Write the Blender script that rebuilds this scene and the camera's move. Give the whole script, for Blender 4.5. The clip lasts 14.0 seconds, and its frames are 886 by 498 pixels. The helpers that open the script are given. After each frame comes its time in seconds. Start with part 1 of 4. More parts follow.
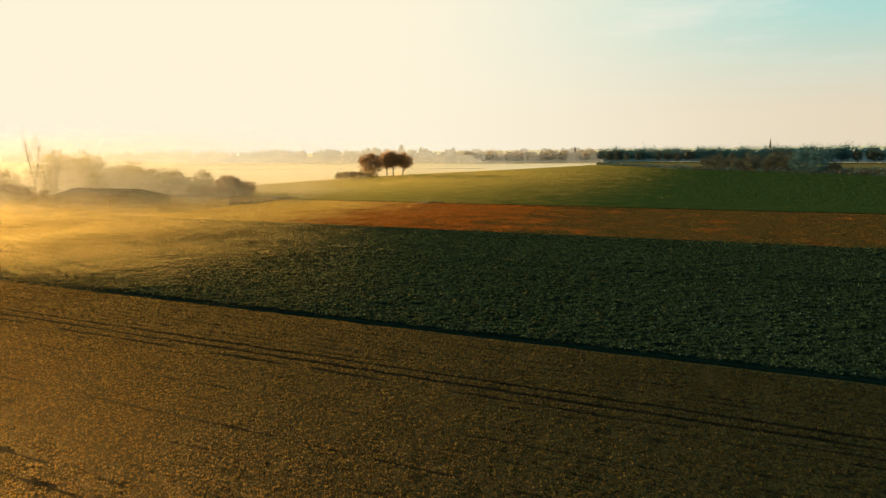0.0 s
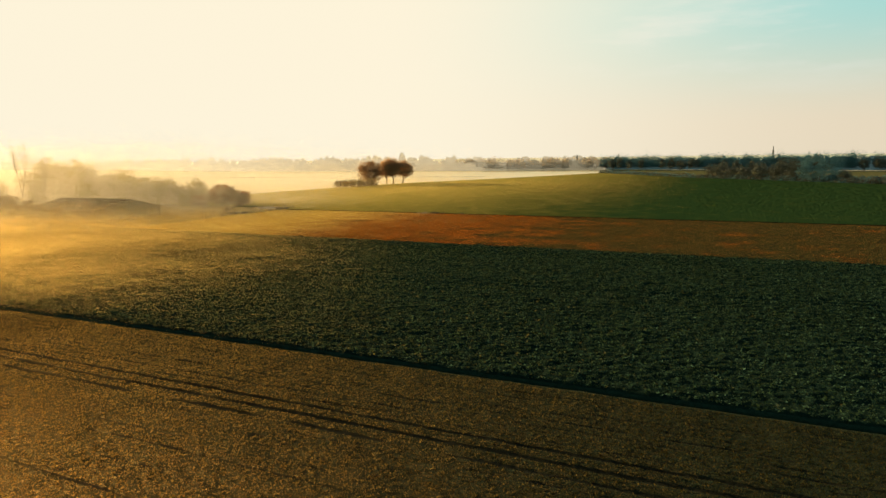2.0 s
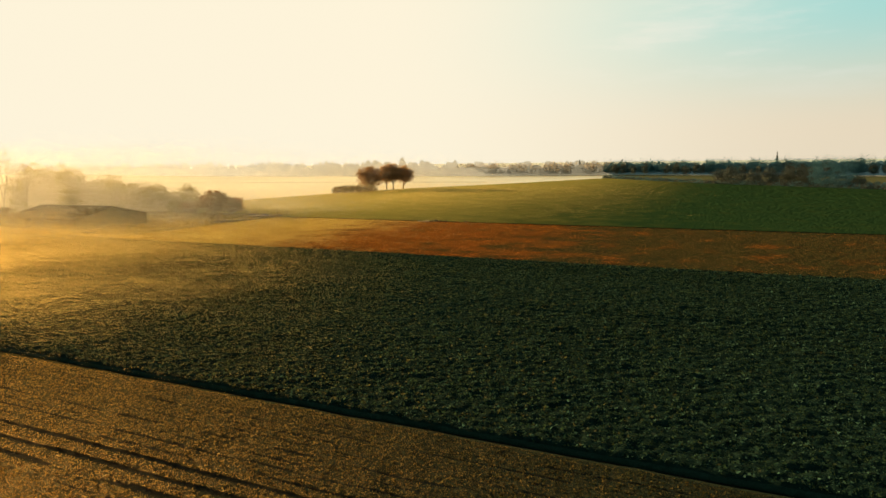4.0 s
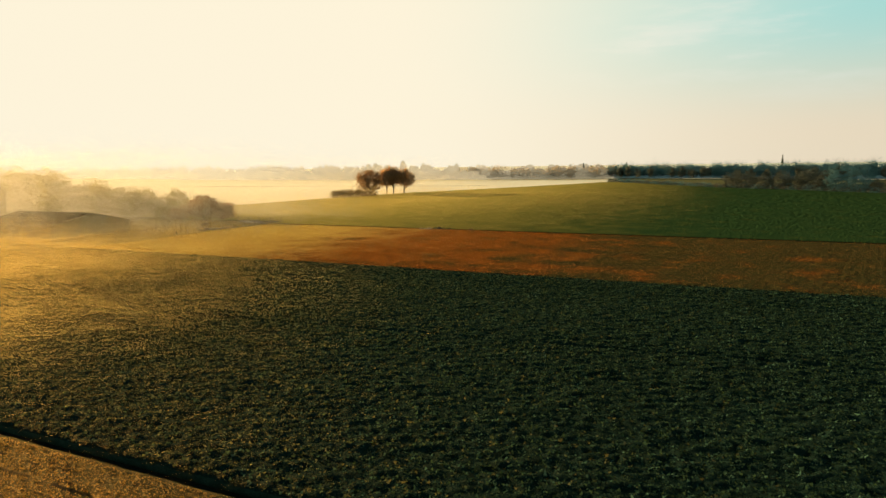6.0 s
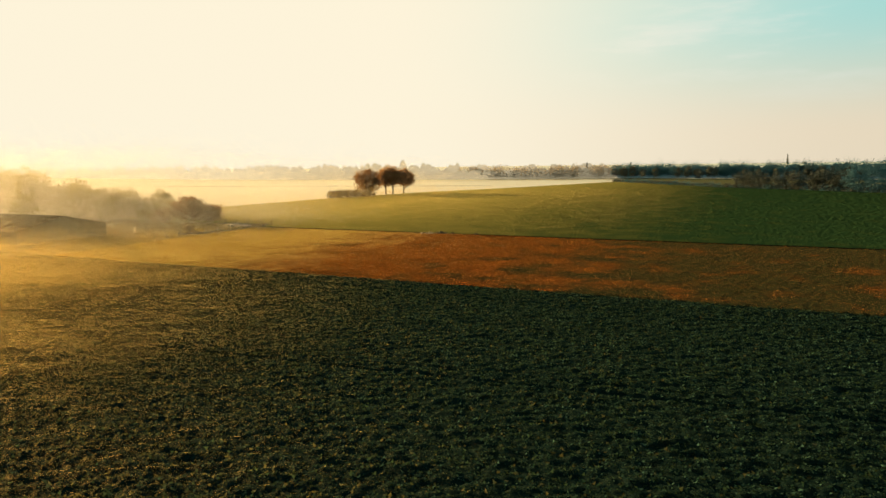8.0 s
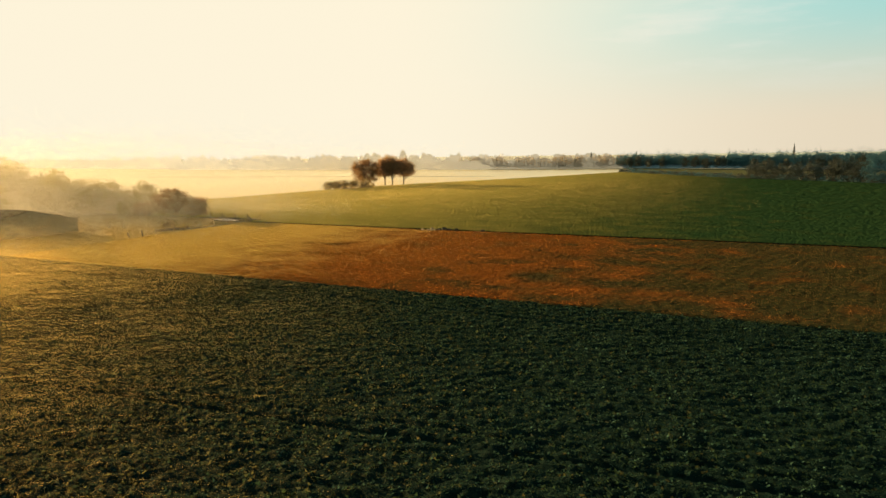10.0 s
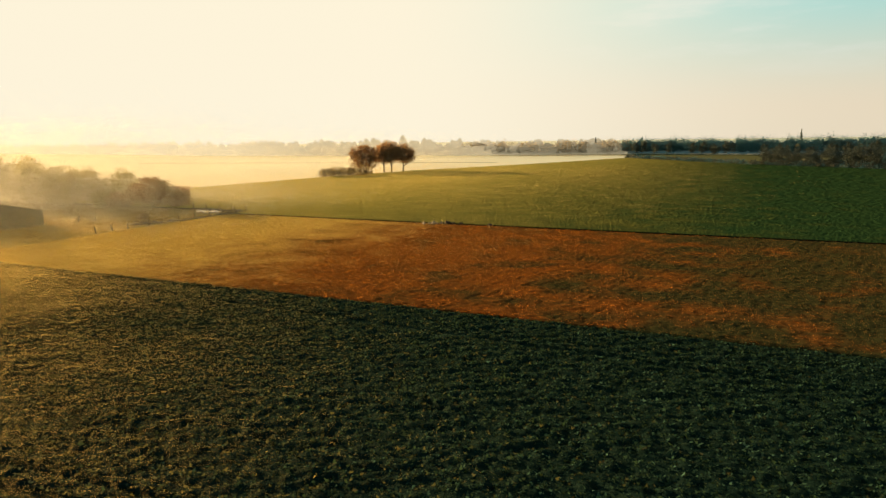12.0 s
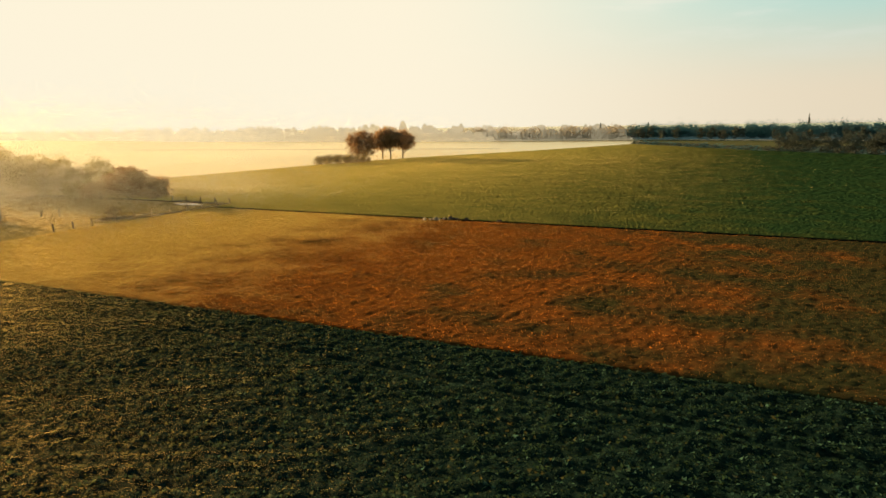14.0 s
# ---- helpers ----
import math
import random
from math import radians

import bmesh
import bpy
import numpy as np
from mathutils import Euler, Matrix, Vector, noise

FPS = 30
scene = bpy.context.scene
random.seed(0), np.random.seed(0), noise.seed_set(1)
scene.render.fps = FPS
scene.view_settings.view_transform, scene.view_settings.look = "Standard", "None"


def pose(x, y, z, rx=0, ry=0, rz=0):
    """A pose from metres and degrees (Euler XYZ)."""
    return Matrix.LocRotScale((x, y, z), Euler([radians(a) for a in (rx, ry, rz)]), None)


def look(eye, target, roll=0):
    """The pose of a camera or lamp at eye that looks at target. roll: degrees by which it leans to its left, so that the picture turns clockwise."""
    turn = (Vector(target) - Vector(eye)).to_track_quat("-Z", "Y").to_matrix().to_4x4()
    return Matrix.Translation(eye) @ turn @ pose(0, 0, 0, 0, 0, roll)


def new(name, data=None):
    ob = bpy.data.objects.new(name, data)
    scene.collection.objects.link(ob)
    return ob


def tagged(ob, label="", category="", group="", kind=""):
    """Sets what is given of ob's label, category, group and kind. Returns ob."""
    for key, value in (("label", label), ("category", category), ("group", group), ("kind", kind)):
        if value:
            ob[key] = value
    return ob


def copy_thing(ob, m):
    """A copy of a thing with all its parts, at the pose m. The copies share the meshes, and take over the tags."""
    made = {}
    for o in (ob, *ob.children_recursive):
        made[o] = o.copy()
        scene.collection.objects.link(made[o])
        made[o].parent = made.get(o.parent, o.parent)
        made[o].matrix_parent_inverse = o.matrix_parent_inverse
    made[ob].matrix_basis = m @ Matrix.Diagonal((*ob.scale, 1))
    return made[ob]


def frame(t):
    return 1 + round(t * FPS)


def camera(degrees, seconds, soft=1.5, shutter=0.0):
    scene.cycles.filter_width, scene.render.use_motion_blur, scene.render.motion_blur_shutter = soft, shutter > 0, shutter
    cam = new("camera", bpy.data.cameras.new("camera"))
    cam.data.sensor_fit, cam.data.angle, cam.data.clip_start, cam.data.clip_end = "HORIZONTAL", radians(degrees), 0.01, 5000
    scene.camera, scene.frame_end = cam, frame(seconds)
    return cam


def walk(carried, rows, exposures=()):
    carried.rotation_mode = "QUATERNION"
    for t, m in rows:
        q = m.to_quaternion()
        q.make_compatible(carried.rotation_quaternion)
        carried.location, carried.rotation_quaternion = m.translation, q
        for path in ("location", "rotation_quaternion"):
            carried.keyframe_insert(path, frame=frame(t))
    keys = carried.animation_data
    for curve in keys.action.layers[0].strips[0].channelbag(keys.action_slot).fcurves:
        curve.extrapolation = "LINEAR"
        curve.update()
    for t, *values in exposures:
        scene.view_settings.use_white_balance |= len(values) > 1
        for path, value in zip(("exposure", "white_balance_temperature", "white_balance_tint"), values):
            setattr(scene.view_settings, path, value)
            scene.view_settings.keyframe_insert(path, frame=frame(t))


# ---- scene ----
cam = camera(69.4, 14.0, soft=1.5)
METRES, EYE, TILT, LEAN, TURN = 93.744, 18.0, 0.0, 0.0, 25.1
ROWS = [
    (0.0, 0.0, 0.0, 0.0, -0.13, -8.91, 0.8),
    (0.5, -0.0003, 0.0195, 0.0007, -0.11, -8.72, 0.79),
    (1.0, -0.0008, 0.0418, 0.0013, -0.1, -8.55, 0.78),
    (1.5, -0.0016, 0.0668, 0.0018, -0.09, -8.38, 0.78),
    (2.0, -0.0026, 0.0943, 0.002, -0.08, -8.23, 0.79),
    (2.5, -0.004, 0.1234, 0.0019, -0.08, -8.1, 0.79),
    (3.0, -0.0056, 0.1541, 0.0018, -0.07, -7.99, 0.79),
    (5.5, -0.0156, 0.3262, 0.0019, 0.0, -7.57, 0.75),
    (6.0, -0.0174, 0.3637, 0.0014, 0.02, -7.5, 0.79),
    (6.5, -0.0192, 0.4018, 0.0009, 0.02, -7.44, 0.78),
    (7.0, -0.0211, 0.4403, 0.0003, 0.01, -7.44, 0.77),
    (7.5, -0.0226, 0.4791, -0.0003, 0.01, -7.46, 0.78),
    (8.0, -0.0244, 0.5183, -0.0006, 0.02, -7.53, 0.77),
    (10.5, -0.0323, 0.718, -0.0017, 0.07, -8.72, 0.79),
    (11.0, -0.0337, 0.7581, -0.0015, 0.08, -9.04, 0.79),
    (11.5, -0.0355, 0.7983, -0.0016, 0.08, -9.37, 0.8),
    (12.0, -0.0373, 0.8381, -0.0018, 0.09, -9.69, 0.82),
    (12.5, -0.0388, 0.8781, -0.0021, 0.1, -10.02, 0.85),
    (13.0, -0.04, 0.9184, -0.0023, 0.11, -10.33, 0.85),
    (13.5, -0.0412, 0.9587, -0.0026, 0.13, -10.62, 0.86),
    (14.0, -0.0427, 0.999, -0.0029, 0.13, -10.92, 0.88),
]
walk(cam, [(t, pose(0, 0, EYE, TILT, LEAN, TURN) @ pose(METRES * x, METRES * y, METRES * z, 90 + pitch, roll, yaw)) for t, x, y, z, yaw, pitch, roll in ROWS],
     exposures=[(0.0, 2.0), (14.0, 2.0)])

# ---- world, sun ----
SUN_AZ, SUN_EL = radians(166.5), radians(9.5)
SUN_DIR = Vector((math.cos(SUN_AZ) * math.cos(SUN_EL), math.sin(SUN_AZ) * math.cos(SUN_EL), math.sin(SUN_EL)))


class Net:
    """A small builder of node trees."""

    def __init__(self, tree):
        self.tree = tree
        tree.nodes.clear()

    def add(self, kind, ins=None):
        n = self.tree.nodes.new(kind)
        for k, v in (ins or {}).items():
            if isinstance(v, bpy.types.NodeSocket):
                self.tree.links.new(v, n.inputs[k])
            else:
                n.inputs[k].default_value = v
        return n

    def math(self, op, a, b=0.0, clamp=False):
        n = self.add("ShaderNodeMath", {0: a, 1: b})
        n.operation, n.use_clamp = op, clamp
        return n.outputs[0]

    def span(self, v, lo, hi, a=0.0, b=1.0):
        n = self.add("ShaderNodeMapRange", {0: v, 1: lo, 2: hi, 3: a, 4: b})
        n.interpolation_type = "SMOOTHSTEP"
        return n.outputs[0]

    def mix(self, f, a, b, blend="MIX"):
        n = self.tree.nodes.new("ShaderNodeMix")
        n.data_type, n.blend_type = "RGBA", blend
        for i, v in ((0, f), (6, a), (7, b)):
            if isinstance(v, bpy.types.NodeSocket):
                self.tree.links.new(v, n.inputs[i])
            else:
                n.inputs[i].default_value = v if i == 0 else (*v, 1)
        return n.outputs[2]

    def noise(self, vec, scale, detail=3.0, rough=0.55):
        return self.add("ShaderNodeTexNoise", {"Vector": vec, "Scale": scale, "Detail": detail, "Roughness": rough}).outputs[0]


world = bpy.data.worlds.new("sky")
scene.world = world
world.use_nodes = True
w = Net(world.node_tree)
coord = w.add("ShaderNodeTexCoord").outputs["Generated"]
xyz = w.add("ShaderNodeSeparateXYZ", {0: coord})
elev = xyz.outputs[2]
dot = w.add("ShaderNodeVectorMath", {0: coord, 1: SUN_DIR})
dot.operation = "DOT_PRODUCT"
toward = dot.outputs["Value"]
sky = w.add("ShaderNodeTexSky")
sky.sky_type, sky.sun_disc = "NISHITA", False
sky.sun_elevation, sky.sun_rotation = SUN_EL, math.pi / 2 - SUN_AZ
sky.air_density, sky.dust_density, sky.ozone_density = 1.2, 3.0, 1.0
nishita = w.mix(1.0, sky.outputs[0], (0.1, 0.24, 0.23), "MULTIPLY")
wisp = w.noise(w.add("ShaderNodeMapping", {0: coord, 3: (2.0, 2.0, 11.0)}).outputs[0], 2.2, 5.0, 0.6)
pale = w.mix(w.span(elev, 0.03, 0.2), (3.95, 3.42, 2.55), (1.9, 3.45, 3.25))
pale = w.mix(w.math("MULTIPLY", w.span(wisp, 0.52, 0.78, 0.0, 0.5), w.span(elev, 0.05, 0.16)), pale, (4.1, 4.1, 3.8))
cream = (4.95, 4.5, 3.5)
veil = w.mix(w.math("MULTIPLY", w.span(toward, 0.05, 0.72), w.span(elev, 0.5, 0.25)), pale, cream)
col = w.mix(w.span(elev, 0.5, 0.25), nishita, veil)
col = w.mix(w.span(toward, -0.5, 0.0, 0.85, 0.0), col, (1.6, 2.6, 2.6))
w.add("ShaderNodeOutputWorld", {0: w.add("ShaderNodeBackground", {0: col, 1: 0.05}).outputs[0]})

sun = new("sun", bpy.data.lights.new("sun", "SUN"))
sun.data.energy, sun.data.angle, sun.data.color = 5.0, radians(0.6), (1.0, 0.68, 0.32)
sun.matrix_world = look((0, 0, 60), Vector((0, 0, 60)) - SUN_DIR)


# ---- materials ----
def along_x(n, pos, scale, stretch, gold_glow_x=(-88.0, -130.0)):
    """Patches that get commoner towards +x, as (patch share, golden share). Gold towards -x holds painted sun glow."""
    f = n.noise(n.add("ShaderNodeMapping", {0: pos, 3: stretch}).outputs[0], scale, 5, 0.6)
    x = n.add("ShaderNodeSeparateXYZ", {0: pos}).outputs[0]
    return n.span(n.math("ADD", f, n.span(x, -90.0, -15.0, -0.13, 0.2)), 0.36, 0.7), n.span(n.math("ADD", x, n.math("MULTIPLY", f, 60.0)), gold_glow_x[0] + 30.0, gold_glow_x[1] + 30.0)


def leafy(name, dark, light, through_col, glow=0.35, gloss=0.06, rough=0.7, patch=None, gloss_col=(1.0, 0.9, 0.7), beam=0.0, beam_col=None, spread=1.0, ior=1.4, soft=0.0, soft_dir=(0.0, 0.0, 1.0), gold_glow=None, gold_glow_x=(-88.0, -130.0)):
    """Leaves and blades: varied colour, light passing through, a dewy sheen. beam: the share of light that wet blades pass straight on."""
    m = bpy.data.materials.new(name)
    m.use_nodes = True
    n = Net(m.node_tree)
    geo = n.add("ShaderNodeNewGeometry")
    pos = geo.outputs["Position"]
    one = geo.outputs["Random Per Island"]
    c = n.mix(n.span(one, 0.25, 1.0), dark, light)
    c = n.mix(n.span(n.noise(pos, 0.45, 4), 0.35, 0.7, 0.0, 0.6), c, tuple(v * 0.55 for v in dark))
    t = n.mix(one, through_col, tuple(v * 0.6 for v in through_col))
    if patch:
        f, g = along_x(n, pos, 0.12, (1.0, 1.0, 1.0), gold_glow_x)
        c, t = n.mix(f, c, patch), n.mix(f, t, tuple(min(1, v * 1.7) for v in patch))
        c, t = n.mix(g, c, gold_glow), n.mix(g, t, tuple(min(1, v * 1.8) for v in gold_glow))
    turned = {}
    if soft:
        # a close spray of leaves takes light as a whole, not leaf by leaf
        own = n.add("ShaderNodeVectorMath", {0: geo.outputs["Normal"], 1: (1 - soft,) * 3})
        own.operation = "MULTIPLY"
        both = n.add("ShaderNodeVectorMath", {0: own.outputs[0], 1: tuple(v * soft for v in soft_dir)})
        unit = n.add("ShaderNodeVectorMath", {0: both.outputs[0]})
        unit.operation = "NORMALIZE"
        turned = {"Normal": unit.outputs[0]}
    d = n.add("ShaderNodeBsdfDiffuse", {0: c, **turned}).outputs[0]
    s = n.add("ShaderNodeMixShader", {0: glow, 1: d, 2: n.add("ShaderNodeBsdfTranslucent", {0: t}).outputs[0]}).outputs[0]
    g = n.add("ShaderNodeBsdfGlossy", {"Color": (*gloss_col, 1), "Roughness": rough}).outputs[0]
    fr = n.add("ShaderNodeLayerWeight", {0: 0.25}).outputs["Fresnel"]
    s = n.add("ShaderNodeMixShader", {0: n.math("MULTIPLY", fr, gloss, clamp=True), 1: s, 2: g}).outputs[0]
    if beam:
        s = n.add("ShaderNodeMixShader", {0: beam, 1: s, 2: n.add("ShaderNodeBsdfRefraction", {"Color": (*beam_col, 1) if beam_col else n.mix(1.0, t, (2.0, 2.0, 2.0), "MULTIPLY"), "Roughness": spread, "IOR": ior}).outputs[0]}).outputs[0]
    n.add("ShaderNodeOutputMaterial", {0: s})
    return m


def soil(name, dark, light, grain=6.0, gloss=0.3, rough=0.6, gloss_col=(1.0, 0.8, 0.5), patch=None, gold_glow=None, bump=0.5, stretch=(1, 1, 1), glint=0.0, glint_col=(1.0, 0.75, 0.35)):
    """Ground: mottled colour at three scales, relief, and a sheen of dew at grazing angles."""
    m = bpy.data.materials.new(name)
    m.use_nodes = True
    n = Net(m.node_tree)
    place = n.add("ShaderNodeNewGeometry").outputs["Position"]
    pos = n.add("ShaderNodeMapping", {0: place, 3: stretch}).outputs[0]
    fine, mid, wide = n.noise(pos, grain, 4, 0.65), n.noise(pos, grain * 0.12, 4), n.noise(pos, 0.025, 3)
    c = n.mix(n.span(fine, 0.3, 0.7), dark, light)
    c = n.mix(n.span(mid, 0.35, 0.65, 0.0, 0.5), c, tuple(v * 0.6 for v in dark))
    c = n.mix(n.span(wide, 0.35, 0.65, 0.0, 0.35), c, light)
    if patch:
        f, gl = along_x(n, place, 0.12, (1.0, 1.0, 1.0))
        c = n.mix(gl, n.mix(f, c, patch), gold_glow)
    h = n.math("ADD", n.math("MULTIPLY", fine, 0.35), mid)
    b = n.add("ShaderNodeBump", {"Height": h, "Strength": bump, "Distance": 0.4}).outputs[0]
    d = n.add("ShaderNodeBsdfDiffuse", {0: c, "Normal": b}).outputs[0]
    g = n.add("ShaderNodeBsdfGlossy", {"Color": (*gloss_col, 1), "Roughness": rough, "Normal": b}).outputs[0]
    fr = n.add("ShaderNodeLayerWeight", {0: 0.35, 1: b}).outputs["Fresnel"]
    s = n.add("ShaderNodeMixShader", {0: n.math("MULTIPLY", fr, gloss, clamp=True), 1: d, 2: g}).outputs[0]
    if glint:
        # upright wet blades, finer than the eye can part, that shine towards a low sun
        blades = n.add("ShaderNodeBump", {"Height": n.noise(pos, 17.0, 2, 0.6), "Strength": 1.0, "Distance": 0.25}).outputs[0]
        shine = n.add("ShaderNodeBsdfGlossy", {"Color": (*glint_col, 1), "Roughness": 0.4, "Normal": blades}).outputs[0]
        rim = n.add("ShaderNodeFresnel", {"IOR": 1.5, "Normal": blades}).outputs[0]
        s = n.add("ShaderNodeMixShader", {0: n.math("MULTIPLY", rim, glint, clamp=True), 1: s, 2: shine}).outputs[0]
    n.add("ShaderNodeOutputMaterial", {0: s})
    return m


def solid(name, dark, light, grain=3.0, rough=0.7, stretch=(1, 1, 1), metal=0.0, bump=0.3):
    m = bpy.data.materials.new(name)
    m.use_nodes = True
    n = Net(m.node_tree)
    pos = n.add("ShaderNodeTexCoord").outputs["Object"]
    pos = n.add("ShaderNodeMapping", {0: pos, 3: stretch}).outputs[0]
    f = n.noise(pos, grain, 5, 0.6)
    c = n.mix(n.span(f, 0.3, 0.7), dark, light)
    c = n.mix(n.span(n.noise(pos, grain * 0.15, 3), 0.4, 0.7, 0, 0.5), c, tuple(v * 0.6 for v in dark))
    b = n.add("ShaderNodeBump", {"Height": f, "Strength": bump, "Distance": 0.05}).outputs[0]
    s = n.add("ShaderNodeBsdfPrincipled", {"Base Color": c, "Roughness": rough, "Metallic": metal, "Normal": b}).outputs[0]
    n.add("ShaderNodeOutputMaterial", {0: s})
    return m


EARTH = soil("wet_earth", (0.006, 0.0075, 0.0055), (0.015, 0.016, 0.011), gloss=0.01)
CEREAL_SOIL = soil("drilled_soil", (0.006, 0.012, 0.008), (0.013, 0.021, 0.014), 9.0, 0.01, 0.5, (1.0, 0.7, 0.3), glint=0.05, glint_col=(1.0, 0.66, 0.22))
# crop leaf colour with the shade beneath the plants painted in
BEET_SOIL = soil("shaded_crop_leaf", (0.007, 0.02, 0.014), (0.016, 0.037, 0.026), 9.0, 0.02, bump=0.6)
# gold towards -x: yellower grass with the low sun's glow painted in
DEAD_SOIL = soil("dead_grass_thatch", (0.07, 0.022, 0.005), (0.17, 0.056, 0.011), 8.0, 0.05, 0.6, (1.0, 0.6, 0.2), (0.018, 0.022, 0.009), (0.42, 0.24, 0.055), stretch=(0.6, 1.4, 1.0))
PASTURE = soil("pasture_grass", (0.12, 0.085, 0.028), (0.22, 0.155, 0.05), 4.0, 0.1, 0.5, (1.0, 0.7, 0.3), glint=0.35, glint_col=(1.0, 0.72, 0.28))
GREEN_SOIL = soil("young_wheat", (0.009, 0.024, 0.007), (0.019, 0.042, 0.012), 3.0, 0.03, 0.5, (0.9, 0.8, 0.45), bump=0.4, glint=0.05, glint_col=(1.0, 0.78, 0.25))
MEADOW = soil("meadow_grass", (0.05, 0.06, 0.025), (0.09, 0.1, 0.045), 1.5, 0.03, 0.5, (1.0, 0.8, 0.5), bump=0.3)
# haze painted in: colour and sheen paled towards the horizon sky
FAR_SOIL = soil("hazed_far_field", (0.66, 0.55, 0.33), (0.78, 0.66, 0.41), 0.6, 1.0, 0.3, (1.0, 0.9, 0.66), bump=0.06)
BEET_LEAF = leafy("beet_leaf", (0.008, 0.023, 0.015), (0.052, 0.112, 0.08), (0.065, 0.125, 0.055), 0.25, 0.0, 0.5, beam=0.15, beam_col=(0.85, 0.66, 0.17), spread=0.9, ior=1.16, soft=0.2)
# darker than the leaves above: shaded gaps painted into the canopy
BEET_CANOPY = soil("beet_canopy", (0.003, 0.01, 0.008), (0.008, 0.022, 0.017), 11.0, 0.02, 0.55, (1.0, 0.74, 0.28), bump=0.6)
CEREAL_LEAF = leafy("cereal_blade", (0.008, 0.019, 0.013), (0.018, 0.036, 0.025), (0.1, 0.108, 0.036), 0.26, 0.0, beam=0.19, beam_col=(0.9, 0.58, 0.14), spread=0.9, ior=1.12, soft=0.6)
# blades follow the thatch: yellower grass plus painted sun glow towards -x
DEAD_LEAF = leafy("dead_grass_blade", (0.46, 0.125, 0.016), (0.88, 0.285, 0.036), (1.0, 0.33, 0.036), 0.5, 0.0, patch=(0.12, 0.072, 0.021), gold_glow=(1.0, 0.56, 0.11), beam=0.14, beam_col=(1.0, 0.42, 0.06), spread=0.9, ior=1.14, soft=0.35)
PASTURE_LEAF = leafy("pasture_blade", (0.33, 0.23, 0.072), (0.5, 0.34, 0.105), (0.6, 0.42, 0.12), 0.38, beam=0.1, beam_col=(0.95, 0.68, 0.2), soft=0.5)
# gold towards -x is low-sun glow painted into the wheat colour
WHEAT_LEAF = leafy("wheat_blade", (0.046, 0.07, 0.022), (0.07, 0.1, 0.033), (0.09, 0.12, 0.03), 0.25, 0.0, patch=(0.023, 0.052, 0.019), gold_glow=(0.36, 0.3, 0.072), gold_glow_x=(-25.0, -190.0), soft=0.55)
OAK_LEAF = leafy("oak_leaf_autumn", (0.24, 0.15, 0.075), (0.35, 0.22, 0.115), (0.48, 0.27, 0.12), 0.4, beam=0.14, beam_col=(0.92, 0.62, 0.3), soft=0.5)
RUST_LEAF = leafy("rust_leaf", (0.15, 0.085, 0.036), (0.23, 0.125, 0.055), (0.3, 0.16, 0.06), 0.4, beam=0.05, beam_col=(0.92, 0.57, 0.24), soft=0.5)
OLIVE_LEAF = leafy("olive_twigs", (0.22, 0.19, 0.05), (0.32, 0.27, 0.075), (0.42, 0.34, 0.08), 0.35, beam=0.03, beam_col=(0.96, 0.74, 0.34), soft=0.6)
# leaf colour paled and normals turned off the sun to paint in haze
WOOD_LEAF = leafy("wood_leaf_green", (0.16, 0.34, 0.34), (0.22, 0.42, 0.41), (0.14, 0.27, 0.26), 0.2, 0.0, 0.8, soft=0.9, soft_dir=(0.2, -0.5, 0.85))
# twig colour paled to paint in the mist before it
TWIG_BROWN = leafy("pale_brown_twigs", (0.4, 0.33, 0.22), (0.5, 0.42, 0.29), (0.45, 0.37, 0.24), 0.3, 0.0, 0.6, soft=0.85, soft_dir=(-0.3, -0.3, 0.9))
# hazed like the green wood: paler colour, normals off the sun
WOOD_BROWN = leafy("wood_leaf_brown", (0.15, 0.165, 0.12), (0.19, 0.2, 0.145), (0.16, 0.17, 0.12), 0.2, 0.0, 0.8, soft=0.8, soft_dir=(0.2, -0.5, 0.85))
TWIG_LIMB = solid("pale_thin_limbs", (0.2, 0.16, 0.1), (0.3, 0.24, 0.16), 2.0, 0.8)
WOOD_LIMB = solid("grey_thin_limbs", (0.05, 0.06, 0.055), (0.08, 0.085, 0.08), 2.0, 0.9)
BROWN_TWIG = leafy("brown_twigs", (0.11, 0.08, 0.04), (0.16, 0.12, 0.06), (0.2, 0.14, 0.06), 0.35, beam=0.03, beam_col=(0.9, 0.68, 0.34), soft=0.6)
NEEDLE = leafy("conifer_needle", (0.07, 0.09, 0.075), (0.1, 0.12, 0.095), (0.08, 0.09, 0.06), 0.2, soft=0.5)
BARK = solid("bark", (0.05, 0.038, 0.026), (0.12, 0.09, 0.06), 4.0, 0.85, (1, 1, 0.25))
POST_WOOD = solid("weathered_post", (0.06, 0.045, 0.03), (0.14, 0.1, 0.07), 8.0, 0.8, (1, 1, 0.2))
ROOFING = soil("mossy_roof", (0.06, 0.042, 0.02), (0.11, 0.078, 0.038), 3.0, 0.02)
CLADDING = soil("weathered_cladding", (0.2, 0.155, 0.085), (0.27, 0.21, 0.115), 2.0, 0.02, bump=0.1)
BOARDS = solid("brown_boarding", (0.1, 0.07, 0.045), (0.17, 0.12, 0.08), 3.0, 0.8, (1, 1, 0.2))
STONE = solid("pale_stone", (0.25, 0.18, 0.11), (0.42, 0.32, 0.21), 5.0, 0.85)
CLOD = solid("dark_clod", (0.03, 0.02, 0.012), (0.06, 0.042, 0.026), 5.0, 0.9)
RENDERED = solid("white_render", (0.65, 0.63, 0.58), (0.78, 0.76, 0.7), 1.0, 0.7)
TILE = solid("red_tile", (0.2, 0.09, 0.06), (0.3, 0.14, 0.09), 2.0, 0.8)
